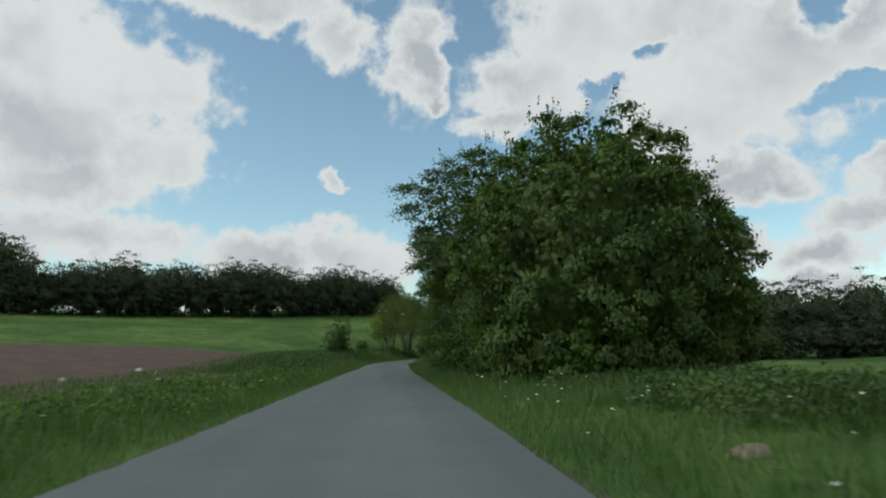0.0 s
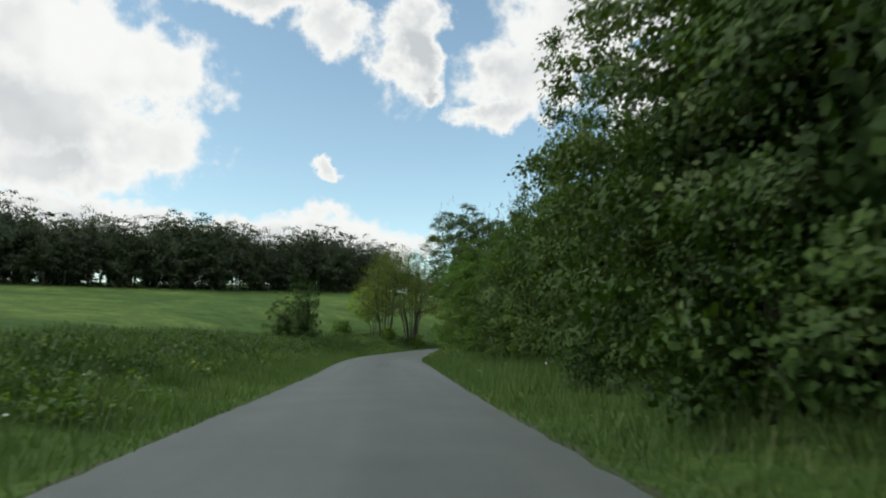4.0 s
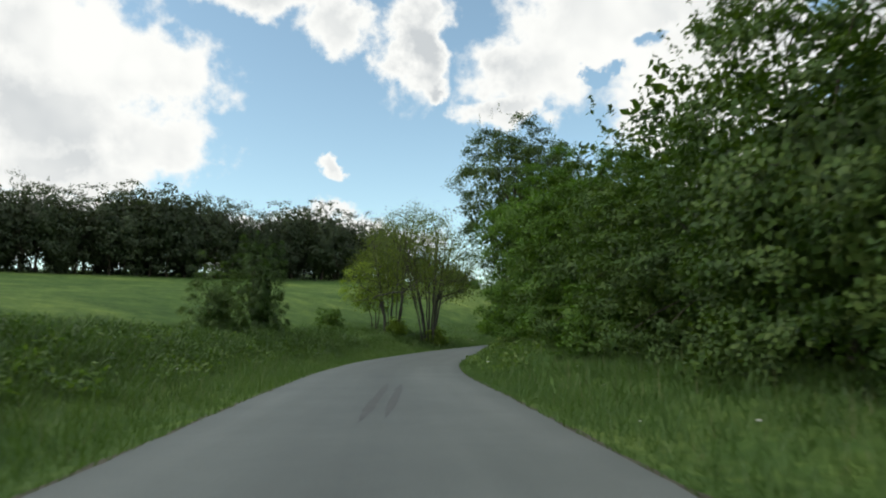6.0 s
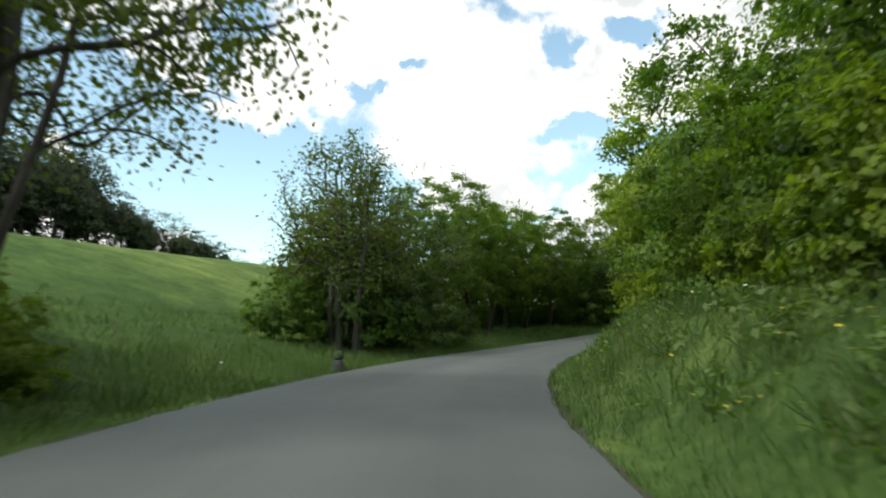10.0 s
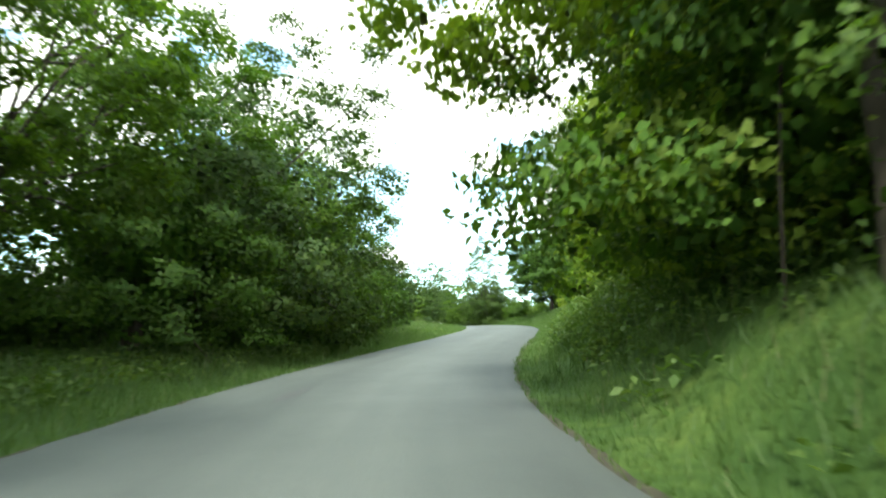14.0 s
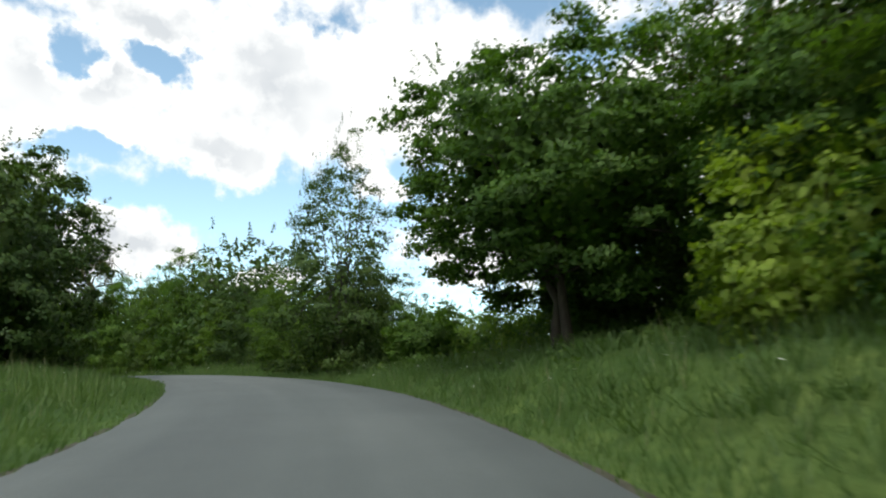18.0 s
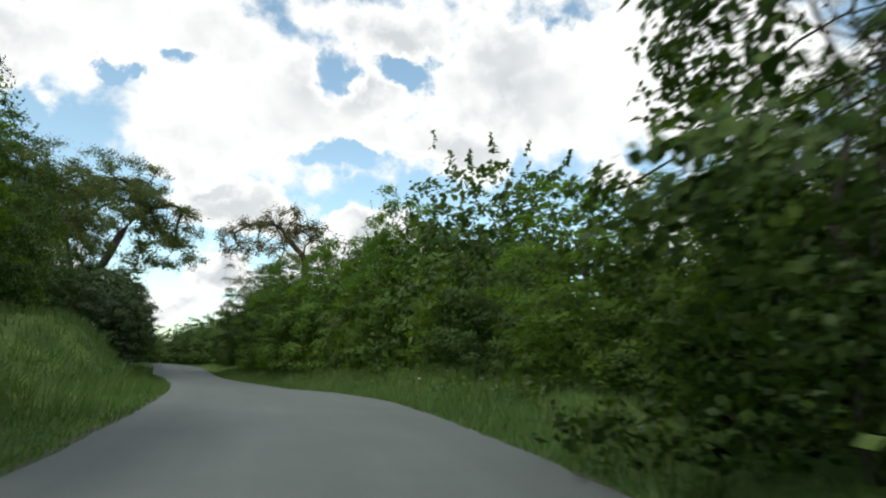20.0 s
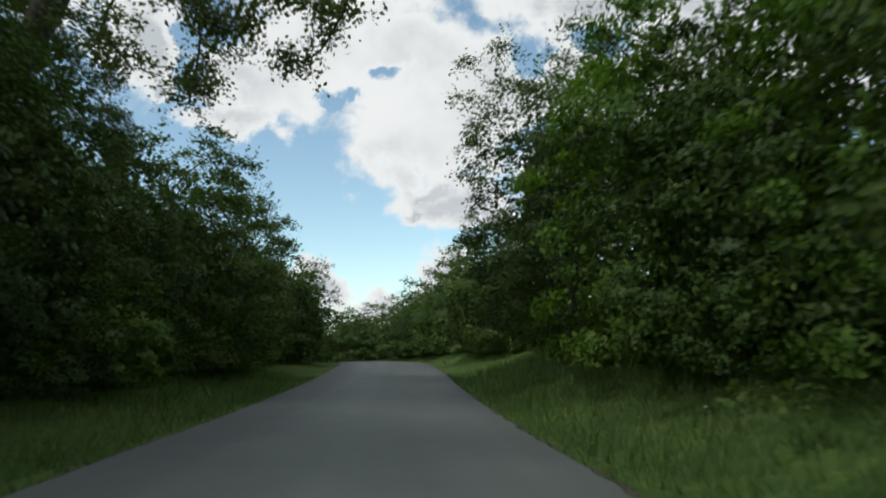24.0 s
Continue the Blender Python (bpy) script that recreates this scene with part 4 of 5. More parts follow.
hedge([MIDT, HEDGE[1]], 171, 184, 9.8, (9.2, 9.2), 4.2, wide=0.9)
hedge(FRESH, 185, 201, 10.0, (10.4, 10.8), 4.2)
hedge(FAR_HEDGE, 186, 222, 12.5, (9.0, 9.0), 7.0)
hedge([FBUSH, BUSH[0]], 154, 206, 8.2, (2.4, 2.4), 4.0)
put(RUSSET, 226, 12.5, 1.1, 0.0)
put(HEDGE[2], 214.5, 9.8, 0.95, 0.7)
put(FRESH[0], 218.0, 9.6, 0.95, 1.7)
put(HEDGE[1], 222.0, 9.6, 0.96, 2.7)
hedge([BUSH[1], FBUSH], 208, 226, 7.6, (3.2, 3.6), 3.6)
put(DOME, 233.2, 7.9, 0.97, 0.3, 1.16)
put(DOME, 226.5, 10.5, 0.86, 2.3, 1.0)
put(HEDGE[0], 238.2, 12.3, 0.86, 2.3)
put(HEDGE[0], 229.5, 12.0, 0.95, 4.2, 0.9)
hedge(BUSH, 228, 262, 11.0, (2.6, 3.0), 3.0)
hedge(BACK, 214, 240, 14.5, (8.5, 8.0), 5.0)
hedge(BACK, 234, 252, -12.0, (7.0, 6.6), 5.0)
# right side, beyond the climb
hedge(DEEP_SHADE + HEDGE[:1], 249, 268, 8.2, (4.6, 5.8), 3.6, wide=1.15)
hedge([MIDT, HEDGE[0], DEEP_SHADE[1]], 271, 285, 9.0, (9.8, 9.4), 4.3, wide=0.85)
hedge([MIDT, DEEP_SHADE[0]], 289, 300, 7.2, (9.4, 9.0), 4.0, wide=0.85)
put(MIDT, 303.5, 7.6, 1.14, 0.7, 0.85)
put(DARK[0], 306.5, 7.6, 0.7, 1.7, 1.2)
hedge(BUSH, 244, 330, 8.0, (2.2, 2.6), 4.0)
hedge(DARK + DEEP_SHADE, 316, 330, 7.2, (9.4, 8.0), 4.4, wide=0.95)
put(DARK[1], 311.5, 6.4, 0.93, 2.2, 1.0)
hedge(FAR_HEDGE, 331, 384, 6.7, (7.2, 6.0), 3.6)
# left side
# darker leaves here stand for the shade under overhanging boughs
hedge(DEEP_SHADE + DARK[:1], 150, 158, -7.4, (8.2, 9.0), 4.0)
hedge(TALL, 161, 184, -8.6, (11.5, 10.8), 4.2)
hedge([MIDT, DEEP_SHADE[0], MIDT], 186, 204, -7.9, (11.0, 9.6), 3.8, wide=0.95)
hedge([FBUSH, BUSH[0]], 154, 182, -10.2, (1.5, 1.5), 2.8)
hedge(BACK, 194, 206, -14.0, (7.0, 7.0), 5.0)
hedge(BUSH, 172, 206, -11.0, (2.3, 3.4), 3.2)
hedge(BUSH, 208, 214, -8.8, (4.0, 3.8), 3.6)
put(BUSH[0], 223, -9.5, 0.6, 1.4)
put(FRESH[0], 213.0, 8.2, 0.7, 1.0, 0.9)
put(FRESH[1], 209.0, 8.6, 0.9, 2.0, 0.9)
hedge(BUSH, 229, 238, -8.8, (2.0, 2.0), 3.2)
put_xy(ROUND, 78.0, 205.7, 1.05, 1.0)
hedge(DEEP_SHADE + HEDGE[:1], 254, 284, -12.0, (7.0, 8.0), 4.0)
hedge(BUSH, 254, 280, -10.4, (2.2, 2.4), 4.2)
put(HEDGE[1], 285.5, -12.0, 0.8, 0.3)
put(HEDGE[2], 291.0, -14.0, 0.9, 1.3)
hedge(BUSH, 274, 296, 10.5, (3.0, 3.0), 4.0)
put(BALL, 280.5, -6.0, 0.98, 0.3)
put(BALL, 286.0, -7.0, 1.3, 1.9)
put(BALL, 292.0, -7.4, 1.1, 2.9)
hedge(DEEP_SHADE + DARK[:1], 298, 330, -8.0, (8.0, 8.4), 4.0)
hedge(BUSH, 298, 330, -6.6, (2.4, 2.6), 4.0)
hedge(FAR_HEDGE, 331, 384, -6.6, (7.0, 6.0), 3.6)
# left bushes on the straight and the small ones near the bend
put_xy(DEEP_SHADE[0], -16.7, 108.2, 0.7, 1.6, 0.55)
put_xy(DEEP_SHADE[1], -17.2, 102.3, 0.46, 2.2, 0.85)
put_xy(BUSH[0], -15.3, 124.0, 0.62, 0.0)
put_xy(HAZEL, -12.2, 130.5, 1.0, 0.4)
put_xy(FBUSH, -9.9, 127.3, 0.5, 0.6)
put_xy(FBUSH, -6.4, 128.9, 0.55, 2.6)
put(BUSH[1], 147.0, -6.8, 1.6, 1.0)
put(BUSH[0], 143.0, -7.6, 0.8, 1.0)

# the many-stemmed tree by the bend
def stems_to(rng, feet, centre, radii, reach=0.8):
    """Stems that rise from their feet and fan out towards a dome."""
    got = []
    for cx, cy, m, lean in feet:
        for k in range(m):
            a = 6.28 * (k + rng.uniform(-0.25, 0.25)) / m
            out = rng.uniform(0.15, 1.0) * lean
            foot = np.array([cx + 0.55 * math.cos(a), cy + 0.55 * math.sin(a), -0.25])
            d = unit(np.array([cx * 0.22 + math.cos(a) * out, cy * 0.22 + math.sin(a) * out, 1.0]))
            head = np.asarray(centre) + d * np.asarray(radii) * reach * rng.uniform(0.8, 1.1)
            u = np.linspace(0, 1, 9)[:, None]
            mid = foot * 0.5 + head * 0.5 + np.array([0.12 * (foot[0] - head[0]), 0.12 * (foot[1] - head[1]), 0.2])
            got.append((1 - u) ** 2 * foot + 2 * u * (1 - u) * mid + u * u * head + rng.normal(0, 0.07, (9, 3)) * np.sin(np.pi * u))
    return got


_r = np.random.default_rng(3)
_c, _w = (-0.3, 0.0, 5.4), (6.1, 5.4, 7.2)
willow = branched_tree("many_stemmed_tree", "many-stemmed willow with thin leafy domed crown on the bank", "tree", "", M_WILLOW, 81,
                      stems_to(_r, ((-2.3, -0.6, 7, 1.1), (0.9, 0.6, 13, 1.5)), _c, _w), dome_tips(_r, 1100, _c, _w, -0.3, 0.4), 0.145, 28, M_GREYBARK, 0.3, 0.0105, 1.2, 0.03)
willow.location = (-8.0, 128.4, float(ground_at(-8.0, 128.4)[0]))
_c, _w = (0.0, 0.0, 4.6), (3.2, 2.8, 4.6)
thin_tree = branched_tree("many_stemmed_tree", "sparse olive-green many-stemmed roadside tree", "tree", "", M_WILLOW, 82,
                      stems_to(_r, ((0, 0, 6, 0.8),), _c, _w), dome_tips(_r, 420, _c, _w, -0.6, 0.3), 0.15, 26, M_GREYBARK, 0.28, 0.012, 1.0, 0.03)
thin_tree.location = (2.4, 144.6, float(ground_at(2.4, 144.6)[0]))
# tall thin-crowned tree on the climb
_c, _w = (0.0, 0.0, 8.6), (3.9, 3.7, 5.4)
ash = branched_tree("ash_tree", "tall upright ash with thin olive leaves", "tree", "", M_WILLOW, 87,
                    stems_to(_r, ((0, 0, 3, 0.6),), _c, _w), dome_tips(_r, 800, _c, _w, -0.9, 0.25), 0.16, 40, M_GREYBARK, 0.3, 0.0105, 0.8, 0.04)
ash.location = spot(211.5, 6.6)
put(FRESH[1], 209.3, 7.3, 0.6, 4.0, 1.0)
# birch clump
put(BIRCH, 245.3, 5.1, 1.12, 0.8, 1.0)
put(HEDGE[2], 249.0, 6.6, 0.5, 1.8, 0.75)
put(DEEP_SHADE[0], 244.6, 5.9, 0.56, 1.2, 0.72)
put(HEDGE[1], 248.0, 7.4, 0.66, 0.9, 0.75)
put(BUSH[0], 241.0, 7.0, 0.8, 0.9)
# oaks above the hedges
_c, _w = (-1.9, 0.2, 10.3), (5.4, 5.0, 4.1)
OAK1 = branched_tree("oak_tree", "tall oak with thin russet young leaves and bare crooked limbs", "tree", "oaks beside the lane", M_RUSSET, 84,
                     [[(0, 0, -0.3), (0.1, 0, 2.0), (-0.1, 0.1, 4.5), (-0.6, 0.0, 6.2), (-1.5, 0.1, 7.6), (-2.6, 0.3, 8.6)],
                      [(-0.2, 0.05, 5.0), (0.0, 0.1, 6.3), (0.3, 0.0, 7.8), (0.2, 0.2, 9.6)]], pad_tips(_r, 60, 380, _c, _w, -0.75, (0.85, 0.65)), 0.15, 28, M_OAKBARK, 0.2, 0.0135, 0.5, 0.06)
_c, _w = (1.8, 0.0, 10.6), (7.2, 6.4, 7.2)
OAK2 = branched_tree("oak_tree", "tall spreading dark-limbed oak with layered green leaves", "tree", "oaks beside the lane", M_OAK, 85,
                     [[(0, 0, -0.3), (0.1, 0, 2.0), (0.2, 0.1, 4.5), (-0.3, 0.3, 7.0), (-1.2, 0.4, 9.5), (-1.6, 0.2, 12.5)],
                      [(0.15, 0.05, 3.8), (0.9, 0.0, 6.0), (2.0, -0.2, 8.2), (2.8, -0.1, 10.6), (3.9, 0.2, 12.8)]], pad_tips(_r, 112, 1150, _c, _w, -0.85, (1.3, 0.65)), 0.16, 44, M_OAKBARK, 0.24, 0.0105, 0.4, 0.06, 0.7)
put(OAK1, 297.5, 7.9, 1.0, math.radians(-25))
put(OAK2, 306, -10.2, 1.05, math.radians(-25))
put(OAK2, 292, -12.0, 0.84, 2.4)

# the distant woods
WOOD_LINE = [(-150, 95), (-110, 122), (-84, 143), (-67, 158), (-52, 170), (-38, 182), (-28, 192), (-15, 205)]
wx = np.array(WOOD_LINE, float)
wl = np.r_[0, np.cumsum(np.linalg.norm(np.diff(wx, axis=0), axis=1))]
for k, d in enumerate(np.arange(0, wl[-1], 2.5)):
    bx, by = np.interp(d, wl, wx[:, 0]), np.interp(d, wl, wx[:, 1])
    for r in range(2):
        put_xy(WOODS[(k + r + k // 5) % 4], bx - r * 4.0 + rg.uniform(-1.0, 1.0), by + r * 4.0 + rg.uniform(-1.0, 1.0), rg.uniform(0.82, 1.5) * (1.0 + 0.08 * math.sin(d * 0.21) + (0.22 if d < 75 else 0.0)), rg.uniform(0, 6.28), 1.0, 0.7)
for k in range(34):
    put_xy(WOODS[k % 3], 28 + k * 3.0 + rg.uniform(-1, 1), 70 + 0.6 * k + rg.uniform(-2, 2), rg.uniform(0.7, 0.95), rg.uniform(0, 6.28), 1.25)
    put_xy(WOODS[(k + 1) % 3], 29 + k * 3.0 + rg.uniform(-1, 1), 66 + 0.6 * k, rg.uniform(0.35, 0.5), rg.uniform(0, 6.28), 1.6, 0.3)
for k in range(15):
    put_xy(WOODS[k % 4], -14 + 2.4 * k, 207 + 2.1 * k + rg.uniform(-1.5, 1.5), rg.uniform(0.55, 0.8), rg.uniform(0, 6.28), 1.4, 0.5)
for k in range(9):
    put_xy(WOODS[k % 4], 142 + rg.uniform(-3, 3), 190 + k * 4.2, rg.uniform(0.6, 1.05), rg.uniform(0, 6.28), 1.2)
    put_xy(BUSH[k % 2], 139 + rg.uniform(-2, 2), 190 + k * 4.2, 1.1, rg.uniform(0, 6.28), 1.6)
# fillers behind the thin places
hedge(BACK, 266, 304, 12.0, (9.8, 9.2), 4.2)
hedge(BACK, 290, 330, -12.5, (8.0, 8.4), 4.6)
put(DEEP_SHADE[0], 147.0, -8.0, 0.56, 1.0, 0.9)
put(DEEP_SHADE[1], 151.0, -8.6, 0.62, 2.0, 0.9)
put_xy(DEEP_SHADE[0], 3.8, 147.5, 0.75, 1.0, 0.85)
# prototypes step aside
for p in HEDGE + DEEP_SHADE + FAR_HEDGE + BACK + [MIDT] + TALL + DARK + FRESH + BUSH + [FBUSH, BALL, ROUND, IVY, HAZEL, RUSSET, OVER, BIRCH, DOME, OAK1, OAK2] + WOODS:
    for o in (*p.children_recursive, p):
        bpy.data.objects.remove(o)


# ---- grass of the verges ----
def blades(name, label, s0, s1, side, n_in, n_out, density, height, seed, mat, lean=0.35, thick=0.016):
    rng = np.random.default_rng(seed)
    cnt = int((s1 - s0) * (n_out - n_in) * density)
    s = rng.uniform(s0, s1, cnt)
    a = n_in + (n_out - n_in) * rng.uniform(0, 1, cnt) ** 1.25
    n = side * (a + np.interp(s, [r[0] for r in HALF], [r[1] for r in HALF]))
    c = [np.interp(s, RS, RC[:, k]) for k in (0, 1)]
    t = [np.interp(s, RS, RN[:, k]) for k in (0, 1)]
    x, y = c[0] + t[0] * n, c[1] + t[1] * n
    z = relief(x, y, s, n, np.interp(s, RS, RZ))
    patch = 0.5 + 0.5 * np.sin(x * 0.7 + 2 * np.sin(y * 0.31)) * np.sin(y * 0.9 + x * 0.2)
    h = height * (0.35 + 0.65 * sstep((a - n_in) / 1.3)) * (0.6 + 0.7 * patch) * rng.uniform(0.5, 1.3, cnt)
    d = rng.uniform(0, 6.283, cnt)
    dx, dy = np.cos(d), np.sin(d)
    w = thick * rng.uniform(0.6, 1.5, cnt) * (1 + h)
    g = h * lean * rng.uniform(0.2, 1.6, cnt)
    e = rng.uniform(0, 6.283, cnt)
    gx, gy = np.cos(e) * g, np.sin(e) * g
    b = np.stack([x, y, z - 0.02], 1)
    o = np.stack([dx * w, dy * w, 0 * w], 1)
    tip = b + np.stack([gx, gy, h], 1)
    v = np.stack([b - o, b + o, tip], 1).reshape(-1, 3)
    me = fast_mesh(name, v, [np.arange(cnt * 3).reshape(-1, 3)], mat)
    return tagged(new(name, me), label, "grass", kind="stuff")


for side, seed in ((1, 1), (-1, 2)):
    blades("verge_grass", "long green grass on the verge", -4, 320, side, 0.0, 4.0, 90, 0.4, seed, M_BLADE, 0.5, 0.008)
    blades("bank_grass", "rough tussocky grass on the bank", -4, 320, side, 3.4, 11.0, 20, 0.5 if side > 0 else 0.36, seed + 4, M_BLADE, 0.6, 0.013)
    blades("seed_stalks", "thin pale grass stalks gone to seed", -4, 320, side, 0.5, 6.0, 3, 0.65, seed + 8, M_STRAW, 0.25, 0.0035)


blades("tall_grass", "dark rank grass on the bank by the meadow", 44, 116, -1, 2.6, 8.5, 70, 0.55, 31, M_RANK, 0.8, 0.014)
blades("tall_grass", "rank grass under the hedge", 6, 120, 1, 3.4, 6.5, 40, 0.6, 32, M_RANK, 0.6, 0.014)


def tussocks(name, label, spots, mat, seed, per=70, radius=0.5, height=0.42):
    """Rounded mounds of rank grass, their blades leaning outwards."""
    rng = np.random.default_rng(seed)
    co = []
    for s, n in spots:
        x, y, z = spot(s, n)
        k = rng.uniform(0.55, 1.35)
        a = rng.uniform(0, 6.283, per)
        r = radius * k * np.sqrt(rng.uniform(0, 1, per))
        u = r / (radius * k)
        dx, dy = np.cos(a), np.sin(a)
        h = height * k * (1.05 - 0.55 * u) * rng.uniform(0.6, 1.15, per)
        b = np.stack([x + dx * r, y + dy * r, np.full(per, z - 0.03)], 1)
        lx, ly = dx * (0.05 + 0.12 * u) + rng.normal(0, 0.12, per), dy * (0.05 + 0.12 * u) + rng.normal(0, 0.12, per)
        mid = b + np.stack([lx * k, ly * k, h], 1)
        tip = mid + np.stack([lx * 0.9 * k, ly * 0.9 * k, h * rng.uniform(-0.2, 0.35, per)], 1)
        e = rng.uniform(0, 6.283, per)
        o = np.stack([np.cos(e), np.sin(e), 0 * e], 1) * 0.009
        co.append(np.stack([b - o, b + o, mid + o * 0.8, tip, mid - o * 0.8], 1).reshape(-1, 3))
    co = np.vstack(co)
    five = np.arange(len(co)).reshape(-1, 5)
    return tagged(new(name, fast_mesh(name, co, [five[:, [0, 1, 2, 4]], five[:, [4, 2, 3]]], mat)), label, "grass", kind="stuff")


def scatter_leaves(name, label, category, spots, mat, seed, size, radius, height, per):
    """Broad leaves in low clumps; spots: rows of station and offset from the road's middle."""
    rng = np.random.default_rng(seed)
    pos = []
    for s, n in spots:
        x, y, z = spot(s, n)
        k = rng.integers(per // 2, per + 1)
        r = radius * np.sqrt(rng.uniform(0, 1, k))
        a = rng.uniform(0, 6.283, k)
        pos.append(np.stack([x + r * np.cos(a), y + r * np.sin(a), z + height * rng.uniform(0.1, 1, k) * (1.1 - r / radius * 0.6)], 1))
    pos = np.vstack(pos)
    v, f = leaves(rng, pos, np.zeros_like(pos), size, 0.9, 0.6)
    return tagged(new(name, fast_mesh(name, v, [f], mat)), label, category, kind="stuff")


_w = np.random.default_rng(9)
def offs(rows):
    out = []
    for s0, s1, side, n0, n1, cnt in rows:
        for k in range(cnt):
            s = _w.uniform(s0, s1)
            out.append((s, side * (float(tab(HALF, s)) + _w.uniform(n0, n1))))
    return out


tussocks("tussocks", "dark rounded tussocks of rank grass on the bank", offs([(40, 130, -1, 2.2, 8.5, 330), (0, 40, -1, 1.4, 4.0, 70), (8, 24, 1, 3.0, 7.0, 60), (24, 92, 1, 2.6, 4.6, 90), (92, 160, 1, 1.4, 4.5, 130), (176, 240, 1, 1.4, 5.0, 170), (252, 310, -1, 1.8, 4.0, 70), (252, 310, 1, 2.2, 4.6, 80)]), M_BLADE, 41)
tussocks("tussocks", "dense dark weeds round the foot of a willow", [(126.0 + 0.35 * k, -5.6 - 1.7 * math.sin(k * 2.3)) for k in range(-8, 12)], M_RANK, 42, 90, 0.55, 0.5)
scatter_leaves("nettles", "broad green nettles and docks on the bank", "weeds", offs([(92, 125, 1, 0.7, 4.0, 200), (101, 119, 1, 0.5, 2.6, 120), (125, 215, 1, 0.9, 4.5, 330), (0, 60, -1, 1.2, 5.0, 260), (60, 110, -1, 2.5, 7.0, 260), (225, 300, 1, 2.5, 4.0, 60), (150, 215, -1, 1.5, 3.5, 90)]), M_WEED, 12, 0.15, 0.42, 0.5, 34)


scatter_leaves("tall_nettles", "tall lush nettles and young elder on the bank", "weeds", offs([(146, 158, 1, 1.2, 3.2, 60), (176, 212, 1, 1.3, 4.2, 330), (116, 128, 1, 2.0, 4.0, 40)]), M_WEED, 13, 0.12, 0.5, 0.85, 50)


# dark leaves added over plain grass to draw the hollow's shade
scatter_leaves("bramble_patch", "dark leaf patch standing in for a shaded hollow of the verge", "weeds", offs([(9, 13, 1, 3.0, 6.5, 110)]), M_IVY_SHADE, 18, 0.11, 0.5, 0.75, 60)
# the last row, on the right, is added to darken that verge
scatter_leaves("brambles", "dark coarse brambles and docks on the verge", "weeds", offs([(50, 82, -1, 3.2, 8.0, 420), (0, 56, -1, 1.6, 4.5, 260), (82, 125, -1, 3.0, 7.5, 330), (150, 206, -1, 2.2, 4.5, 120), (6, 22, 1, 4.8, 11.0, 480)]), M_DEEP_SHADE, 17, 0.13, 0.55, 0.55, 40)


def flowers(name, label, mat, spots, seed, size, height):
    """Small five-petalled heads on thin stalks, too many to count."""
    rng = np.random.default_rng(seed)
    co, tris, stalk = [], [], []
    for s, n in spots:
        x, y, z = spot(s, n)
        h = height * rng.uniform(0.6, 1.3)
        c0 = np.array([x, y, z + h])
        r = size * rng.uniform(0.6, 1.3)
        tilt = rng.normal(0, 0.25, 2)
        base = len(co)
        co.append(c0)
        for k in range(10):
            rr = r if k % 2 == 0 else r * 0.6
            a = k * 0.6283
            dx, dy = rr * math.cos(a), rr * math.sin(a)
            co.append(c0 + np.array([dx, dy, 0.25 * rr + dx * tilt[0] + dy * tilt[1]]))
        for k in range(10):
            tris.append((base, base + 1 + k, base + 1 + (k + 1) % 10))
        stalk += [np.array([x - 0.004, y, z]), np.array([x + 0.004, y, z]), c0]
    ob = tagged(new(name, fast_mesh(name, np.array(co), [np.array(tris)], mat)), label, "flowers", kind="stuff")
    tagged(part("stalks", fast_mesh("stalks", np.array(stalk), [np.arange(len(stalk)).reshape(-1, 3)], M_BLADE), ob), kind="stuff")
    return ob


flowers("white_flowers", "small white meadow flowers in the verge", M_WHITE, offs([(2, 20, 1, 0.6, 4.0, 60), (20, 110, 1, 0.6, 4.5, 70), (0, 110, -1, 0.8, 5.0, 60), (110, 240, 1, 0.7, 4.0, 90), (225, 250, 1, 1.0, 4.0, 40), (255, 300, 1, 1.0, 4.0, 50), (120, 300, -1, 0.8, 3.5, 70)]), 14, 0.035, 0.5)
flowers("yellow_flowers", "yellow buttercups in the verge", M_YELLOW, offs([(104, 108, 1, 1.4, 2.8, 30), (98, 104, 1, 1.5, 3.2, 16), (124, 129, 1, 0.8, 2.6, 46), (154, 162, 1, 1.2, 3.0, 24), (194, 204, 1, 1.2, 3.2, 26), (62, 66, -1, 1.2, 3.0, 8)]), 15, 0.03, 0.45)


def boulder():
    bm = bmesh.new()
    bmesh.ops.create_icosphere(bm, subdivisions=3, radius=1.0)
    for v in bm.verts:
        n = noise.noise(v.co * 1.7) * 0.18
        v.co = Vector((v.co.x * 0.27, v.co.y * 0.24, v.co.z * 0.2)) * (1 + n)
    me = bpy.data.meshes.new("boulder")
    bm.to_mesh(me)
    bm.free()
    me.materials.append(plain("sandstone", (0.21, 0.17, 0.125), 0.9, 0.3, 5.0))
    me.polygons.foreach_set("use_smooth", np.ones(len(me.polygons), bool))
    ob = tagged(new("boulder", me), "pale brown rounded stone half sunk in the grass", "boulder")
    x, y, z = spot(7.4, 4.7)
    ob.location = (x, y, z - 0.08)


boulder()


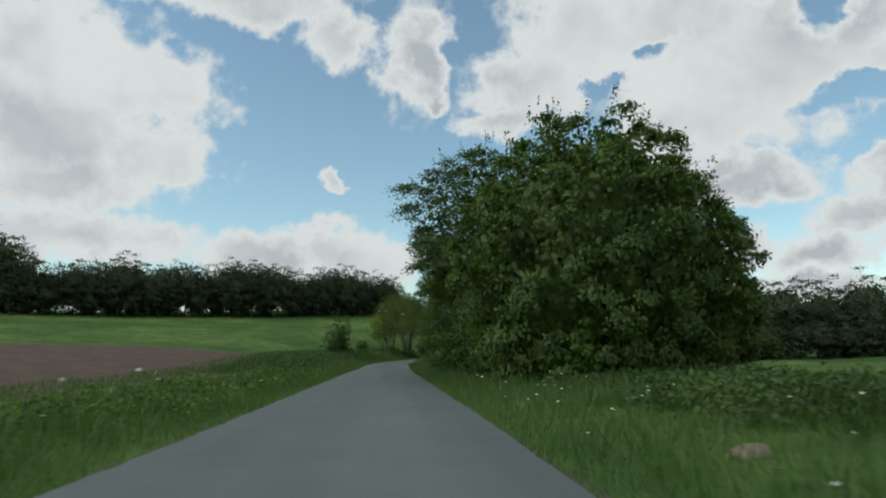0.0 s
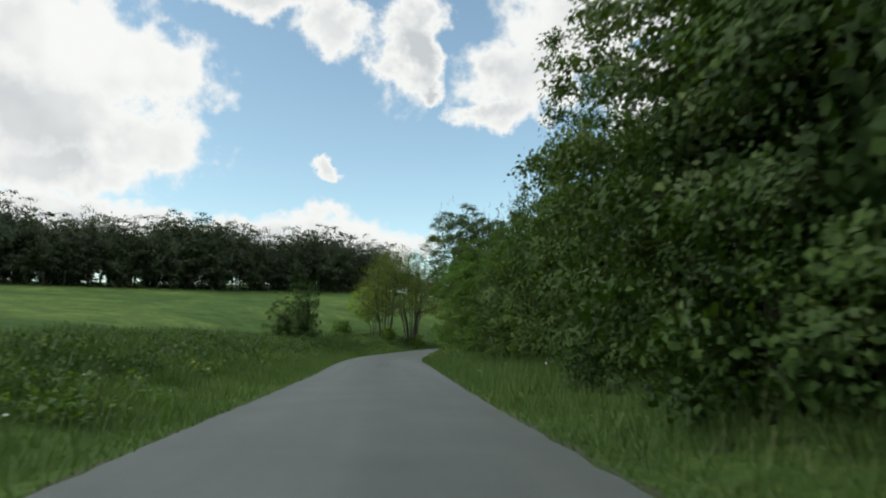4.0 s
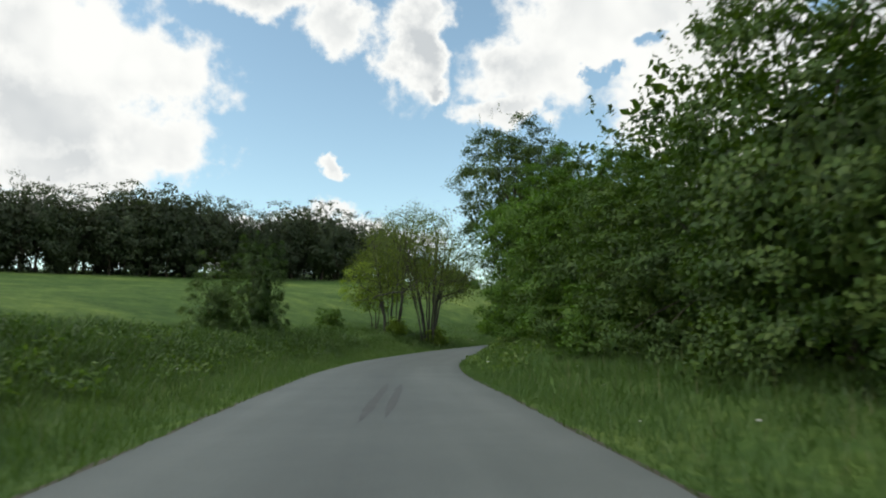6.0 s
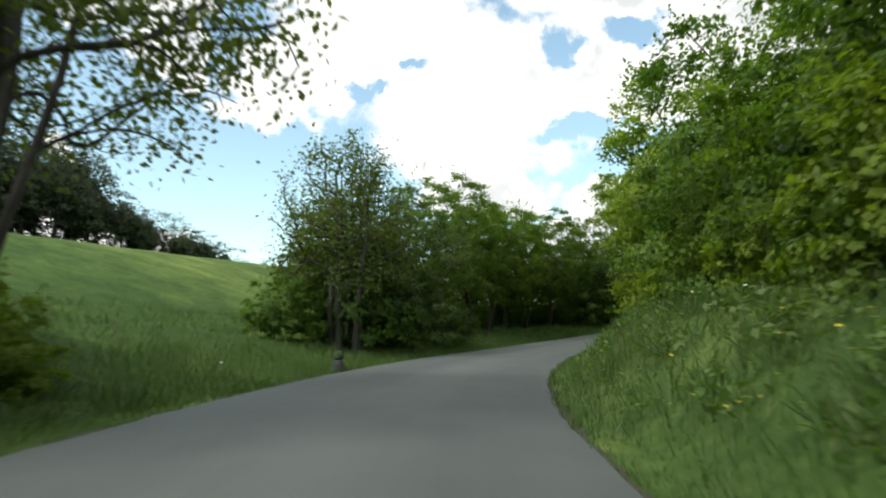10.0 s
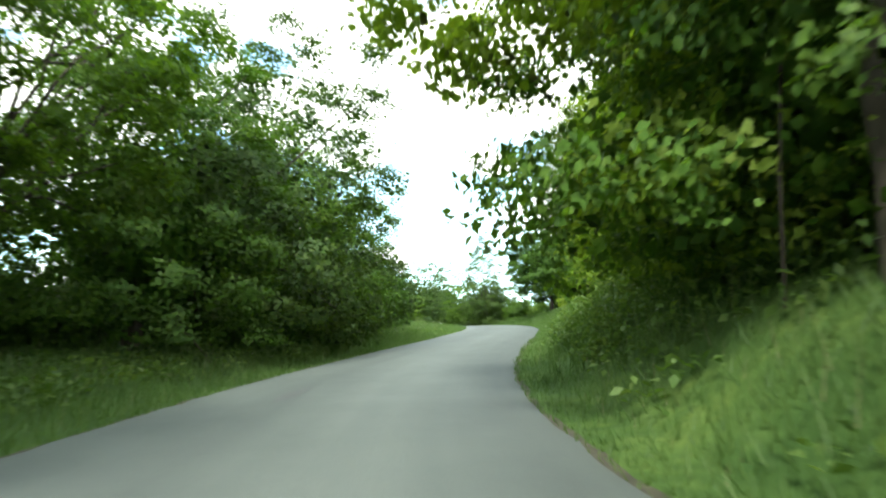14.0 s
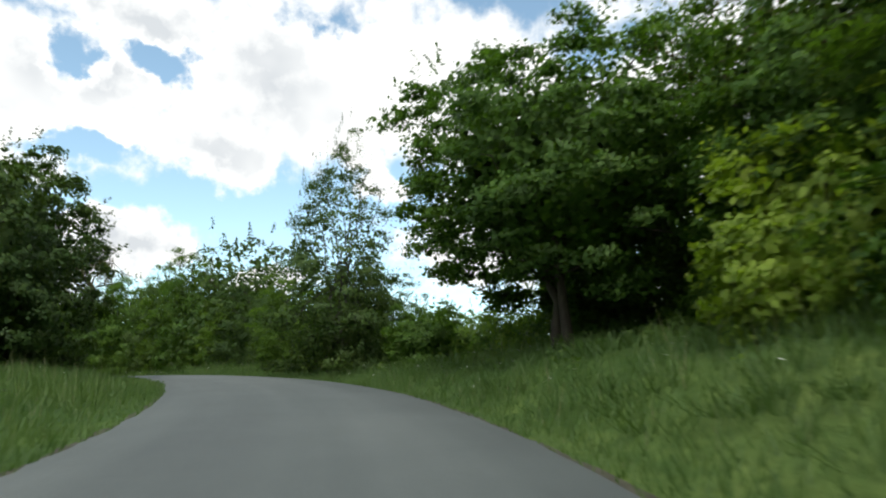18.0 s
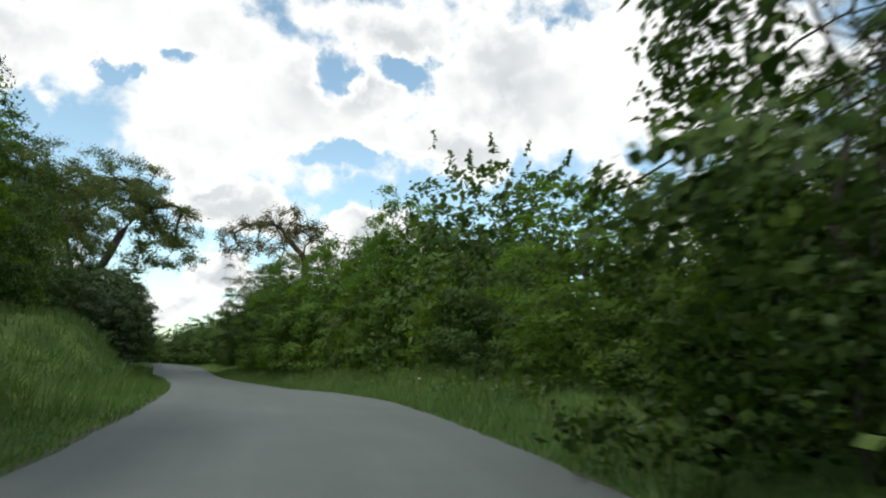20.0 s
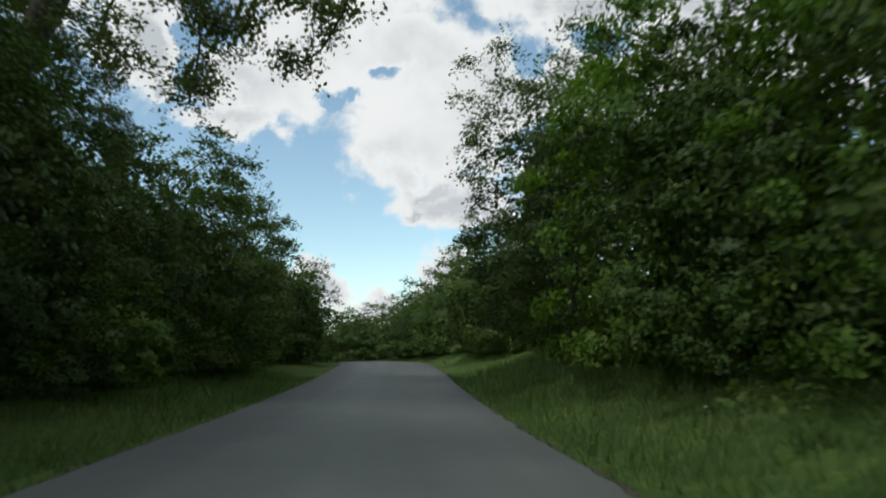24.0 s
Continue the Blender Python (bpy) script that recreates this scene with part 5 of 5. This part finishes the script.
def field_stone(x, y, r, seed):
    bm = bmesh.new()
    bmesh.ops.create_icosphere(bm, subdivisions=2, radius=1.0)
    for v in bm.verts:
        n = noise.noise(v.co * 1.4 + Vector((seed * 3.1, 0, 0))) * 0.35
        v.co = Vector((v.co.x * r, v.co.y * r * 0.8, v.co.z * r * 0.6)) * (1 + n)
    me = bpy.data.meshes.new("field_stone")
    bm.to_mesh(me)
    bm.free()
    me.materials.append(M_STONE)
    ob = tagged(new("field_stone", me), "pale angular stone lying on ploughed soil", "stone", "stones on the ploughed field")
    ob.location = (x, y, float(ground_at(x, y)[0]) + r * 0.25)


STONES = [(-16.7, 29.3, 0.17), (-18.6, 40.7, 0.25), (-17.3, 40.3, 0.16), (-13.9, 32.5, 0.14)]
M_STONE = plain("field_stone", (0.55, 0.53, 0.48), 0.9, 0.2, 4.0)
for k, (x, y, r) in enumerate(STONES):
    field_stone(x, y, r, k)


def marker_stone():
    """A squat dark stone at the road's edge with a mossy head."""
    t = thing("marker_stone", "squat dark weathered stone with mossy head at the lane's edge", "stone")
    for name, mat, lo, hi, r in (("base", M_DARKSTONE, -0.25, 0.42, 0.2), ("moss_cap", M_MOSS, 0.3, 0.6, 0.15)):
        bm = bmesh.new()
        bmesh.ops.create_icosphere(bm, subdivisions=3, radius=1.0)
        for v in bm.verts:
            n = 1 + noise.noise(v.co * 2.1 + Vector((r * 9, 0, 0))) * 0.22
            taper = 1.15 - 0.3 * (v.co.z + 1) / 2
            v.co = Vector((v.co.x * r * n * taper, v.co.y * r * n * taper, lo + (hi - lo) * (v.co.z + 1) / 2))
        me = bpy.data.meshes.new(name)
        bm.to_mesh(me)
        bm.free()
        me.materials.append(mat)
        me.polygons.foreach_set("use_smooth", np.ones(len(me.polygons), bool))
        part(name, me, t)
    t.location = spot(137.6, -3.05)


M_DARKSTONE = plain("dark_stone", (0.045, 0.05, 0.047), 0.9, 0.35, 7.0)
M_MOSS = plain("moss", (0.035, 0.06, 0.02), 0.95, 0.4, 14.0)
marker_stone()
